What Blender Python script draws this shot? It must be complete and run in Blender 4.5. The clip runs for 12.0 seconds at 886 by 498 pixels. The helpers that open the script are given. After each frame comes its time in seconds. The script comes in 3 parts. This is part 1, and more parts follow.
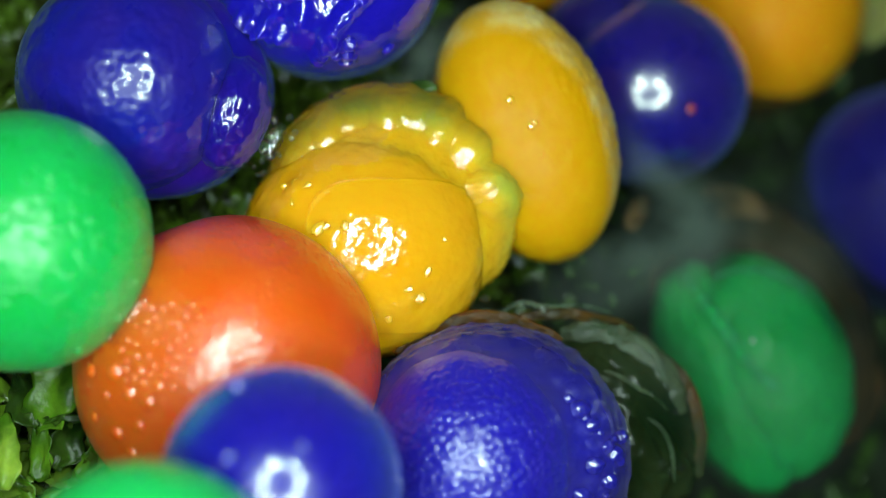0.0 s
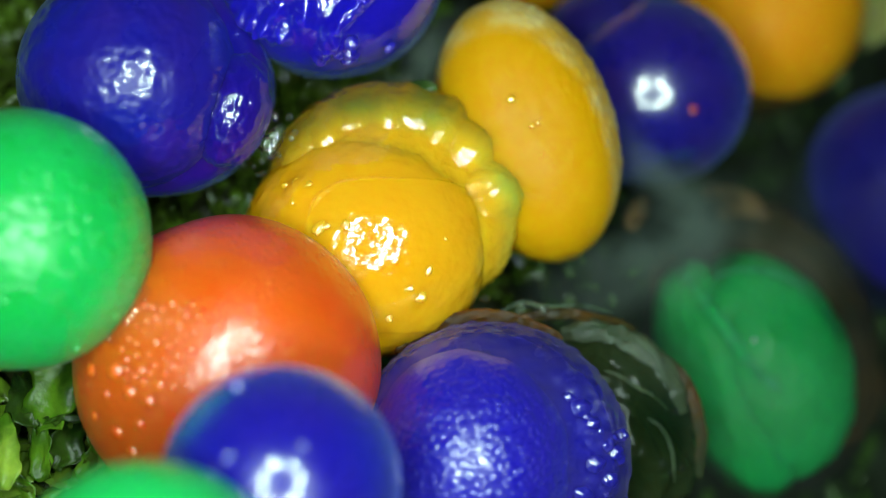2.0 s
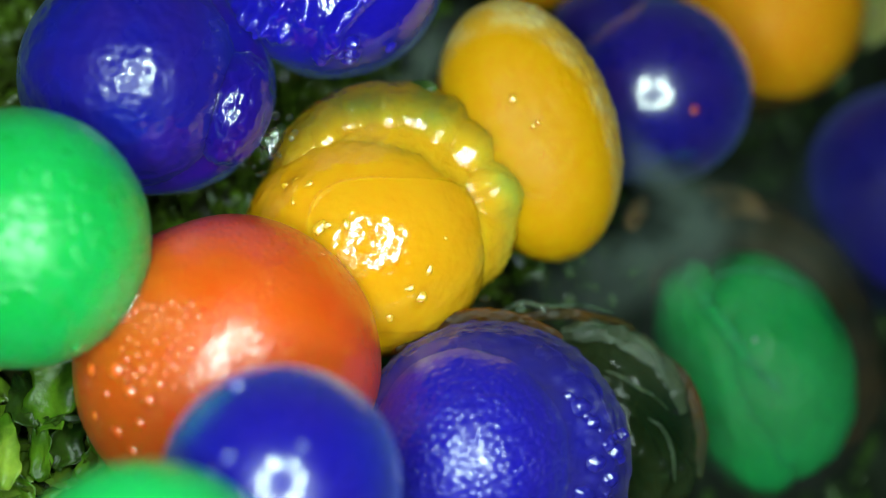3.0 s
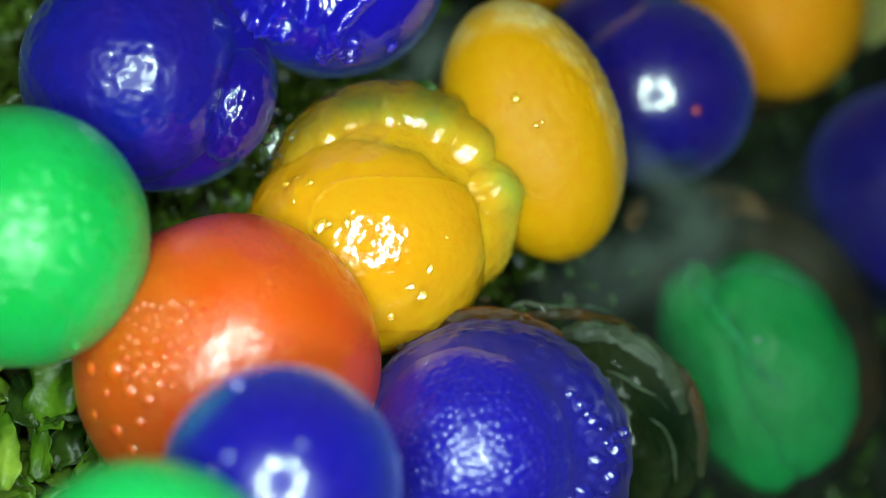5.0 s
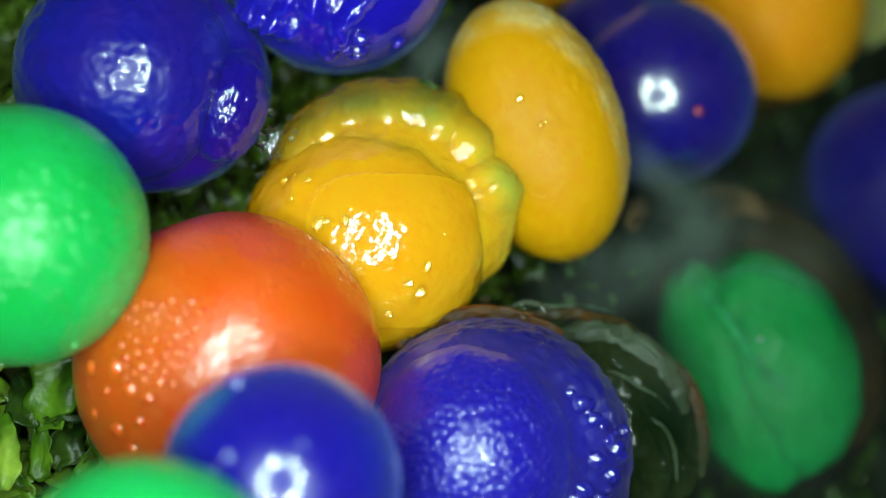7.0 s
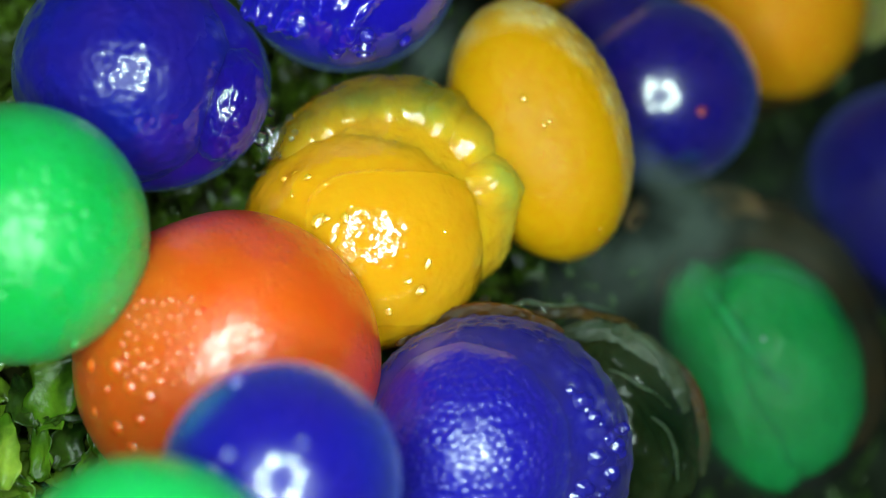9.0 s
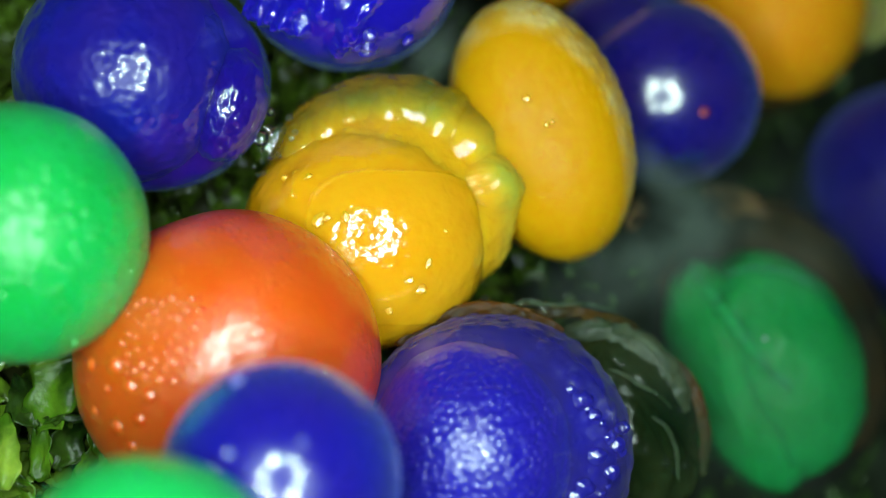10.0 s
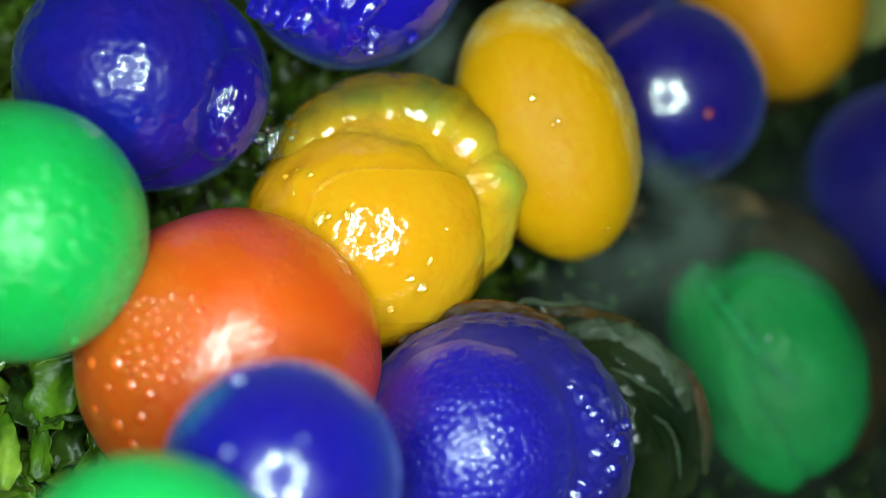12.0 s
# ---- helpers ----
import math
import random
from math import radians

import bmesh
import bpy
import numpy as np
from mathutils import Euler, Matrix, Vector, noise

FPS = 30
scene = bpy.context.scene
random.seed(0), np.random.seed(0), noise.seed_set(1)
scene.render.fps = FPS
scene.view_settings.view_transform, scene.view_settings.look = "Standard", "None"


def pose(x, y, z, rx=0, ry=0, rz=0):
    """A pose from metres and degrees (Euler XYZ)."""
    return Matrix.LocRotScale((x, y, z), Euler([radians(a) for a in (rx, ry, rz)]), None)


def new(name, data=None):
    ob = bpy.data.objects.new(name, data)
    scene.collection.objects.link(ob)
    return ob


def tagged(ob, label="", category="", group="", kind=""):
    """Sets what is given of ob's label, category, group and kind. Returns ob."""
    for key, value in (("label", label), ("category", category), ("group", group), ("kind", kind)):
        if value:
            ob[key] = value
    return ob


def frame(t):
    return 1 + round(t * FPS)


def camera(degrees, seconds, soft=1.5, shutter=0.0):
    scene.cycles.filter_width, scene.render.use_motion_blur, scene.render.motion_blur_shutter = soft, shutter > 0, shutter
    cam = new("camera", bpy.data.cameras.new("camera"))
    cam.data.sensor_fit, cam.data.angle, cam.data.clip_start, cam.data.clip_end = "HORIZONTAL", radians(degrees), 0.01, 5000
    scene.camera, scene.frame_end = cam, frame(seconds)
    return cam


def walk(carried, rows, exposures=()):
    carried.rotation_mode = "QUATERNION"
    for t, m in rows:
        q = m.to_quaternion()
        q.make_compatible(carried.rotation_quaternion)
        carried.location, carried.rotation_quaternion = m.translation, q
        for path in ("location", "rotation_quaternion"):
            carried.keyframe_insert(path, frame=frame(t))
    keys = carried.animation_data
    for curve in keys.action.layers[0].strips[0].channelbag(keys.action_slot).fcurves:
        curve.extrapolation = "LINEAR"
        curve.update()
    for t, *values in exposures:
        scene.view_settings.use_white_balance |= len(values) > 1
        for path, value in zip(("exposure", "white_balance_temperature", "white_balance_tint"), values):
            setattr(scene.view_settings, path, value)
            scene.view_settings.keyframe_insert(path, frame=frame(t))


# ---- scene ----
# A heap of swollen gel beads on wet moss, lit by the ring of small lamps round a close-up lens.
# Axes are the camera's (x right, y up, z towards it), in millimetres; all is placed to fit its view.
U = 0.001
VIEW_AXES = pose(0, 0, 0.006, 30, 0, 0) @ pose(0, 0, 0, 0, 0, 30)


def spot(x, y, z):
    """A place given in the camera view's millimetres, in metres of the world."""
    return VIEW_AXES @ Vector((x * U, y * U, z * U))


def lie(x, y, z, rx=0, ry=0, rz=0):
    """A pose given in the camera view's axes and millimetres."""
    return VIEW_AXES @ pose(x * U, y * U, z * U, rx, ry, rz)


# ---- camera ----
cam = camera(30, 12.0, soft=1.1)
cam.data.dof.use_dof = True
cam.data.dof.focus_distance = 0.0514
cam.data.dof.aperture_fstop = 28
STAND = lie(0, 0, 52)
walk(cam, [(0.0, STAND), (12.0, STAND)], exposures=((0.0, 0.0), (12.0, 0.0)))

# ---- light: a dim room and eight small lamps round the lens ----
world = bpy.data.worlds.new("room")
scene.world = world
world.use_nodes = True
world.node_tree.nodes["Background"].inputs["Color"].default_value = (0.75, 0.85, 1.0, 1)
world.node_tree.nodes["Background"].inputs["Strength"].default_value = 0.03
for turn in (-60, -20, 20, 60, 120, 160, 200, 240):
    a = radians(turn)
    lamp = bpy.data.lights.new("ring_lamp", "POINT")
    lamp.energy = 0.0253
    lamp.color = (0.765, 1.0, 0.94)
    lamp.shadow_soft_size = 0.0028
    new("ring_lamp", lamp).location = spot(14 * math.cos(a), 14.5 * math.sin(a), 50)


# ---- materials ----
def material(name):
    m = bpy.data.materials.new(name)
    m.use_nodes = True
    return m, m.node_tree.nodes, m.node_tree.links, m.node_tree.nodes["Principled BSDF"]


def add(nodes, links, kind, sockets=None, operation="", gradient_type="", interpolation_type=""):
    n = nodes.new(kind)
    if operation:
        n.operation = operation
    if gradient_type:
        n.gradient_type = gradient_type
    if interpolation_type:
        n.interpolation_type = interpolation_type
    for key, value in (sockets or {}).items():
        if isinstance(value, bpy.types.NodeSocket):
            links.new(value, n.inputs[key])
        else:
            n.inputs[key].default_value = value
    return n


def mixed(nodes, links, factor, a, b):
    n = nodes.new("ShaderNodeMix")
    n.data_type = "RGBA"
    for socket, value in ((n.inputs[0], factor), (n.inputs[6], a), (n.inputs[7], b)):
        if isinstance(value, bpy.types.NodeSocket):
            links.new(value, socket)
        else:
            socket.default_value = value
    return n.outputs[2]


def outwards(nodes, links, at, cx, cy, inner, outer, sx=1.0, sy=1.0, turn=0):
    """0 inside and 1 outside of an oval round (cx, cy), seen along the bead's z."""
    flat = add(nodes, links, "ShaderNodeVectorMath", {0: at, 1: (-cx * U, -cy * U, 0)}, operation="ADD")
    spun = add(nodes, links, "ShaderNodeVectorRotate", {"Vector": flat.outputs[0], "Axis": (0, 0, 1), "Angle": radians(-turn)})
    even = add(nodes, links, "ShaderNodeVectorMath", {0: spun.outputs[0], 1: (1 / sx, 1 / sy, 0)}, operation="MULTIPLY")
    far = add(nodes, links, "ShaderNodeVectorMath", {0: even.outputs[0]}, operation="LENGTH")
    return add(nodes, links, "ShaderNodeMapRange", {"Value": far.outputs["Value"], "From Min": inner * U, "From Max": outer * U}, interpolation_type="SMOOTHSTEP").outputs["Result"]


def gel(name, tint, second, rough=0.16, grain=900, relief=0.10, depth=1.2, patch=260, spread=(1.0, 0.6, 0.4), dimple=0.0, bloom=0.0, bloom_tint=(0.25, 0.4, 1.0), clear=0.0, coat=0.0, edge_red=None, pit_scale=4200, pit_depth=0.06, pits_all=False, pit_reach=0.0, coat_rough=0.06, shine=0.75, ring=None, coat_ior=1.5, micro=None, thin=None, caps=False, glass=None):
    """Dyed gel: light scatters in it, tint in soft patches, a wet skin with fine grain."""
    m, nodes, links, out = material(name)
    at = add(nodes, links, "ShaderNodeTexCoord").outputs["Object"]
    soft = add(nodes, links, "ShaderNodeTexNoise", {"Vector": at, "Scale": patch, "Detail": 3.0, "Roughness": 0.55})
    band = add(nodes, links, "ShaderNodeMapRange", {"Value": soft.outputs["Fac"], "From Min": 0.38, "From Max": 0.66})
    shade = mixed(nodes, links, band.outputs["Result"], (*tint, 1), (*second, 1))
    if edge_red:  # the red glow of the edge, put into the colour along the camera's axis
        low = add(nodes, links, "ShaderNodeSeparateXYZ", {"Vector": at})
        edge_fade = add(nodes, links, "ShaderNodeMapRange", {"Value": low.outputs["Z"], "From Min": 3.4 * U, "From Max": 0.8 * U})
        shade = mixed(nodes, links, edge_fade.outputs["Result"], shade, (*edge_red, 1))
    if ring:  # the dye of the core, strongest round (x, y) and fading outwards
        *oval, core = ring
        shade = mixed(nodes, links, outwards(nodes, links, at, *oval), (*core, 1), shade)
    links.new(shade, out.inputs["Base Color"])
    out.inputs["Coat Weight"].default_value = coat
    out.inputs["Coat IOR"].default_value = coat_ior
    out.inputs["Coat Roughness"].default_value = coat_rough
    out.inputs["Specular IOR Level"].default_value = shine
    out.inputs["Subsurface Weight"].default_value = 1.0
    out.inputs["Subsurface Radius"].default_value = spread
    out.inputs["Subsurface Scale"].default_value = depth * U
    out.inputs["IOR"].default_value = 1.36
    out.inputs["Sheen Weight"].default_value = bloom
    out.inputs["Sheen Roughness"].default_value = 0.5
    out.inputs["Sheen Tint"].default_value = (*bloom_tint, 1)
    out.inputs["Alpha"].default_value = 1.0 - clear
    if thin:  # the gel thins out, and is looked through, towards its edge
        *oval, inside, outside = thin
        edge = outwards(nodes, links, at, *oval)
        links.new(add(nodes, links, "ShaderNodeMapRange", {"Value": edge, "To Min": inside, "To Max": outside}).outputs["Result"], out.inputs["Alpha"])
    if glass:  # clear gel that bends the light, towards its edge
        *oval, inside, outside = glass
        edge = outwards(nodes, links, at, *oval)
        links.new(add(nodes, links, "ShaderNodeMapRange", {"Value": edge, "To Min": inside, "To Max": outside}).outputs["Result"], out.inputs["Transmission Weight"])
    fine = add(nodes, links, "ShaderNodeTexNoise", {"Vector": at, "Scale": grain, "Detail": 4.0})
    wear = add(nodes, links, "ShaderNodeMapRange", {"Value": fine.outputs["Fac"], "From Min": 0.3, "From Max": 0.7, "To Min": rough * 0.7, "To Max": rough * 1.4})
    links.new(wear.outputs["Result"], out.inputs["Roughness"])
    bump = add(nodes, links, "ShaderNodeBump", {"Height": fine.outputs["Fac"], "Strength": relief, "Distance": 0.2 * U})
    if dimple:
        cell = add(nodes, links, "ShaderNodeTexVoronoi", {"Vector": at, "Scale": pit_scale, "Randomness": 1.0})
        pit = add(nodes, links, "ShaderNodeMapRange", {"Value": cell.outputs["Distance"], "From Min": 0.05, "From Max": 0.5, "To Min": 1.0, "To Max": 0.0}, interpolation_type="SMOOTHSTEP")
        if caps:  # round caps side by side, with no flats between them
            wide = add(nodes, links, "ShaderNodeMath", {0: cell.outputs["Distance"], 1: 0.62}, operation="DIVIDE")
            wide = add(nodes, links, "ShaderNodeMath", {0: wide.outputs[0], 1: wide.outputs[0]}, operation="MULTIPLY")
            wide = add(nodes, links, "ShaderNodeMath", {0: 1.04, 1: wide.outputs[0]}, operation="SUBTRACT")
            wide.use_clamp = True
            pit = add(nodes, links, "ShaderNodeMath", {0: wide.outputs[0], 1: 0.5}, operation="POWER")
        where = add(nodes, links, "ShaderNodeMapRange", {"Value": soft.outputs["Fac"], "From Min": 0.0 if pits_all else 0.45, "From Max": 0.1 if pits_all else 0.6})
        if pit_reach:  # only round the crown of the bead
            crown = add(nodes, links, "ShaderNodeVectorMath", {0: at, 1: (0.8 * U, -0.2 * U, -4.4 * U)}, operation="ADD")
            away = add(nodes, links, "ShaderNodeVectorMath", {0: crown.outputs[0]}, operation="LENGTH")
            near = add(nodes, links, "ShaderNodeMapRange", {"Value": away.outputs["Value"], "From Min": pit_reach * 0.55 * U, "From Max": pit_reach * U, "To Min": 1.0, "To Max": 0.0})
            where = add(nodes, links, "ShaderNodeMath", {0: where.outputs["Result"], 1: near.outputs["Result"]}, operation="MULTIPLY")
        deep = add(nodes, links, "ShaderNodeMath", {0: pit.outputs[0], 1: where.outputs[0]}, operation="MULTIPLY")
        bump = add(nodes, links, "ShaderNodeBump", {"Height": deep.outputs[0], "Strength": dimple, "Distance": pit_depth * U, "Normal": bump.outputs["Normal"]})
    if micro:  # the rippled wet skin
        ripple = add(nodes, links, "ShaderNodeTexNoise", {"Vector": at, "Scale": micro[0], "Detail": 1.0, "Roughness": 0.4})
        bump = add(nodes, links, "ShaderNodeBump", {"Height": ripple.outputs["Fac"], "Strength": 1.0, "Distance": micro[1] * U, "Normal": bump.outputs["Normal"]})
    links.new(bump.outputs["Normal"], out.inputs["Normal"])
    links.new(bump.outputs["Normal"], out.inputs["Coat Normal"])
    return m


def clear_gel(name, tint, haze, rough=0.08, relief=0.3, grain=500, fade=False, ior=1.34):
    """Clear wet gel: looked through, a little cloudy, with a glossy skin."""
    m, nodes, links, out = material(name)
    at = add(nodes, links, "ShaderNodeTexCoord").outputs["Object"]
    fine = add(nodes, links, "ShaderNodeTexNoise", {"Vector": at, "Scale": grain, "Detail": 3.0})
    bump = add(nodes, links, "ShaderNodeBump", {"Height": fine.outputs["Fac"], "Strength": relief, "Distance": 0.3 * U})
    glass = add(nodes, links, "ShaderNodeBsdfTransparent", {"Color": (*tint, 1)})
    cloud = add(nodes, links, "ShaderNodeBsdfDiffuse", {"Color": (0.34, 0.42, 0.38, 1)})
    amount = add(nodes, links, "ShaderNodeMapRange", {"Value": fine.outputs["Fac"], "From Min": 0.3, "From Max": 0.75, "To Min": 0.0 if fade else haze * 0.3, "To Max": haze})
    if fade:  # cloudiest in the middle of the patch, thinning out to its edge
        ball = add(nodes, links, "ShaderNodeTexGradient", {"Vector": add(nodes, links, "ShaderNodeMapping", {"Vector": add(nodes, links, "ShaderNodeTexCoord").outputs["Generated"], "Location": (-1, -1, 0), "Scale": (2, 2, 0)}).outputs[0]}, gradient_type="SPHERICAL")
        thin = add(nodes, links, "ShaderNodeMapRange", {"Value": ball.outputs["Fac"], "From Min": 0.0, "From Max": 1.0}, interpolation_type="SMOOTHSTEP")
        amount = add(nodes, links, "ShaderNodeMath", {0: amount.outputs["Result"], 1: thin.outputs["Result"]}, operation="MULTIPLY")
    body = add(nodes, links, "ShaderNodeMixShader", {0: amount.outputs[0], 1: glass.outputs[0], 2: cloud.outputs[0]})
    shine = add(nodes, links, "ShaderNodeBsdfGlossy", {"Roughness": rough, "Normal": bump.outputs["Normal"]})
    rim = add(nodes, links, "ShaderNodeFresnel", {"IOR": ior, "Normal": bump.outputs["Normal"]})
    whole = body if fade else add(nodes, links, "ShaderNodeMixShader", {0: rim.outputs[0], 1: body.outputs[0], 2: shine.outputs[0]})
    nodes.remove(out)
    links.new(whole.outputs[0], nodes["Material Output"].inputs["Surface"])
    return m


BLUE = gel("blue_gel", (0.005, 0.004, 0.27), (0.012, 0.004, 0.23), rough=0.26, spread=(0.4, 0.4, 1.0), bloom=0.3, coat=0.7, relief=0.04)
BLUE_WAVY = gel("wavy_blue_gel", (0.006, 0.008, 0.27), (0.018, 0.006, 0.21), shine=0.6, rough=0.29, spread=(0.4, 0.4, 1.0), bloom=0.05, coat=0.8, relief=0.2, grain=520, micro=(1900, 0.10), coat_rough=0.085)
BLUE_FLANK = gel("dark_wet_blue_gel", (0.006, 0.004, 0.23), (0.018, 0.004, 0.18), rough=0.10, relief=0.2, grain=450, spread=(0.4, 0.4, 1.0), bloom=0.1, coat=0.6, shine=0.5, micro=(3300, 0.03))
BLUE_WET = gel("wet_blue_gel", (0.008, 0.005, 0.36), (0.012, 0.004, 0.30), rough=0.08, relief=0.2, grain=450, spread=(0.4, 0.4, 1.0), bloom=0.1, coat=0.9, shine=0.5, micro=(3600, 0.026))
BLUE_RIND = gel("blue_rind_gel", (0.013, 0.010, 0.34), (0.024, 0.018, 0.20), rough=0.22, relief=0.04, spread=(0.4, 0.4, 1.0), bloom=0.25, bloom_tint=(0.5, 0.45, 1.0), coat=0.35, shine=0.5, thin=(-0.3, 0.2, 3.2, 4.5, 0.80, 0.40))
BLUE_FROST = gel("frosted_blue_gel", (0.009, 0.006, 0.36), (0.018, 0.008, 0.31), rough=0.38, shine=0.4, spread=(0.4, 0.4, 1.0), dimple=1.0, bloom=0.1, coat=0.85, pit_scale=4100, pit_depth=0.042, pits_all=True, pit_reach=4.0, coat_rough=0.18, coat_ior=1.75, caps=True)
GREEN = gel("green_gel", (0.004, 0.375, 0.060), (0.008, 0.42, 0.085), shine=0.5, rough=0.34, grain=1400, relief=0.3, depth=2.2, spread=(0.3, 1.0, 0.4), bloom=0.05, bloom_tint=(0.5, 1.0, 0.6), dimple=0.5, pit_scale=3000, pit_depth=0.10, pits_all=True, coat=0.45, coat_rough=0.26)
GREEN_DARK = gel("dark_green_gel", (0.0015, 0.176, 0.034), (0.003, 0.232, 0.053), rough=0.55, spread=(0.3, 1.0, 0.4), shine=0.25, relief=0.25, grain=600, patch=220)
ORANGE = gel("orange_gel", (0.74, 0.100, 0.002), (0.77, 0.125, 0.003), rough=0.42, shine=1.0, depth=2.2, spread=(1.0, 0.35, 0.2), dimple=0.7, bloom=0.04, bloom_tint=(1.0, 0.25, 0.10), coat=1.0, coat_rough=0.24, coat_ior=1.55, edge_red=(0.86, 0.052, 0.004), relief=0.10, micro=(2600, 0.03))
YELLOW = gel("yellow_gel", (0.77, 0.345, 0.004), (0.76, 0.385, 0.008), rough=0.10, relief=0.25, grain=450, spread=(1.0, 0.8, 0.2), coat=0.8, micro=(3500, 0.025))
YELLOW_DULL = gel("dull_yellow_gel", (0.70, 0.36, 0.002), (0.68, 0.38, 0.004), rough=0.45, relief=0.15, spread=(1.0, 0.8, 0.2), shine=0.35)
SHELL = gel("yellow_shell_gel", (0.72, 0.40, 0.03), (0.80, 0.60, 0.22), rough=0.45, relief=0.3, grain=900, patch=900, spread=(1.0, 0.8, 0.2), depth=0.8, clear=0.35, shine=0.2, ring=(-0.42, -0.95, 0.88, 1.03, 2.94, 4.58, 19, (0.73, 0.365, 0.002)))
AMBER = gel("amber_gel", (0.70, 0.275, 0.002), (0.68, 0.295, 0.003), rough=0.6, spread=(1.0, 0.6, 0.2), shine=0.3)
RIND = gel("yellow_rind_gel", (0.74, 0.48, 0.02), (0.42, 0.43, 0.05), rough=0.08, relief=0.2, grain=450, spread=(1.0, 0.8, 0.3), patch=560, coat=0.8, micro=(4500, 0.030), ring=(-0.3, -1.4, 3.7, 4.9, (0.74, 0.38, 0.008)), glass=(0.5, -1.6, 3.9, 5.4, 0.05, 0.72))
# Weaker lamp light on the far blue beads is put into these darker bases.
BLUE_FAR_DIM = gel("far_dimmed_blue_gel", (0.006, 0.003, 0.19), (0.016, 0.005, 0.15), rough=0.3, spread=(0.4, 0.4, 1.0), bloom=0.2, coat=1.0, coat_rough=0.15, coat_ior=1.7)
BLUE_DULL = gel("dull_blue_gel", (0.005, 0.003, 0.125), (0.012, 0.004, 0.095), rough=0.55, spread=(0.4, 0.4, 1.0), shine=0.3, bloom=0.2)
# A red reflection put into the colour of a small spot.
RED_GLINT = gel("red_glint", (0.30, 0.02, 0.05), (0.25, 0.02, 0.04), rough=0.4, depth=0.05)
OLIVE_PALE = gel("pale_olive_gel", (0.016, 0.028, 0.009), (0.060, 0.078, 0.040), rough=0.3, relief=0.2, grain=900, depth=0.6, patch=500, shine=0.15)
OLIVE_MID = gel("olive_flap_gel", (0.014, 0.026, 0.008), (0.050, 0.066, 0.032), rough=0.3, relief=0.3, grain=700, depth=0.8, patch=420, shine=0.18)
# Orange mirrored in the wet edges is put into these two base colours.
REFLECTION_FILM = gel("orange_reflection_film", (0.085, 0.030, 0.003), (0.030, 0.024, 0.007), rough=0.25, relief=0.3, depth=0.4, patch=300, shine=0.12)
LIP_REFLECTION = gel("brown_lip_reflection", (0.075, 0.022, 0.003), (0.018, 0.022, 0.006), rough=0.35, relief=0.3, depth=0.3, patch=400, shine=0.1)
BROWN_RIND = gel("brown_rind_gel", (0.012, 0.012, 0.006), (0.045, 0.024, 0.006), rough=0.45, depth=0.5, patch=200, shine=0.3)
OLIVE = gel("olive_clear_gel", (0.003, 0.010, 0.002), (0.020, 0.030, 0.010), rough=0.16, relief=0.9, grain=700, depth=0.8, patch=240, shine=0.3)
CLEAR_DROP = clear_gel("water_drop", (0.9, 0.95, 0.9), 0.03, rough=0.04, relief=0.08, grain=2600, ior=1.6)
WET_FILM = clear_gel("clear_water_film", (0.90, 0.95, 0.86), 0.02, rough=0.04, relief=0.07, grain=1800, ior=1.45)
MURK = clear_gel("milky_water", (0.97, 0.99, 0.97), 0.20, fade=True, grain=200)
MURK_THIN = clear_gel("thin_milky_water", (0.97, 0.99, 0.97), 0.15, fade=True, grain=200)
MURK_FAINT = clear_gel("faint_milky_water", (0.97, 0.99, 0.97), 0.07, fade=True, grain=200)
POOL = clear_gel("pool_water", (0.50, 0.58, 0.46), 0.03, rough=0.03, relief=0.1)
DROP = gel("orange_droplet", (0.80, 0.13, 0.008), (0.80, 0.16, 0.010), rough=0.2, relief=0.0, spread=(1.0, 0.35, 0.2), coat=1.0, depth=0.04, coat_rough=0.24, coat_ior=1.9)
DROP_YELLOW = gel("yellow_droplet", (0.74, 0.40, 0.006), (0.74, 0.43, 0.012), rough=0.2, relief=0.0, coat=1.0, depth=0.04, coat_rough=0.1, coat_ior=1.9)
PIMPLE = gel("blue_pimple", (0.012, 0.009, 0.28), (0.014, 0.010, 0.24), rough=0.2, relief=0.0, coat=1.0, depth=0.04, coat_rough=0.30, coat_ior=1.9)
GREEN_SEAM = gel("pale_green_gel", (0.005, 0.22, 0.050), (0.016, 0.27, 0.075), rough=0.6, relief=0.4, depth=0.8, shine=0.12, patch=700, spread=(0.3, 1.0, 0.4))
GLINT_PALE = gel("pale_glint", (0.16, 0.25, 0.22), (0.20, 0.28, 0.25), rough=0.3, relief=0.0, coat=1.0, depth=0.04, coat_rough=0.15)
DROP_GREEN = gel("green_droplet", (0.02, 0.42, 0.08), (0.03, 0.45, 0.10), rough=0.2, relief=0.0, coat=1.0, depth=0.04, coat_rough=0.15, coat_ior=1.9)
DROP_BLUE = gel("blue_droplet", (0.02, 0.02, 0.36), (0.02, 0.02, 0.33), rough=0.25, relief=0.0, coat=1.0, depth=0.04, coat_rough=0.2)


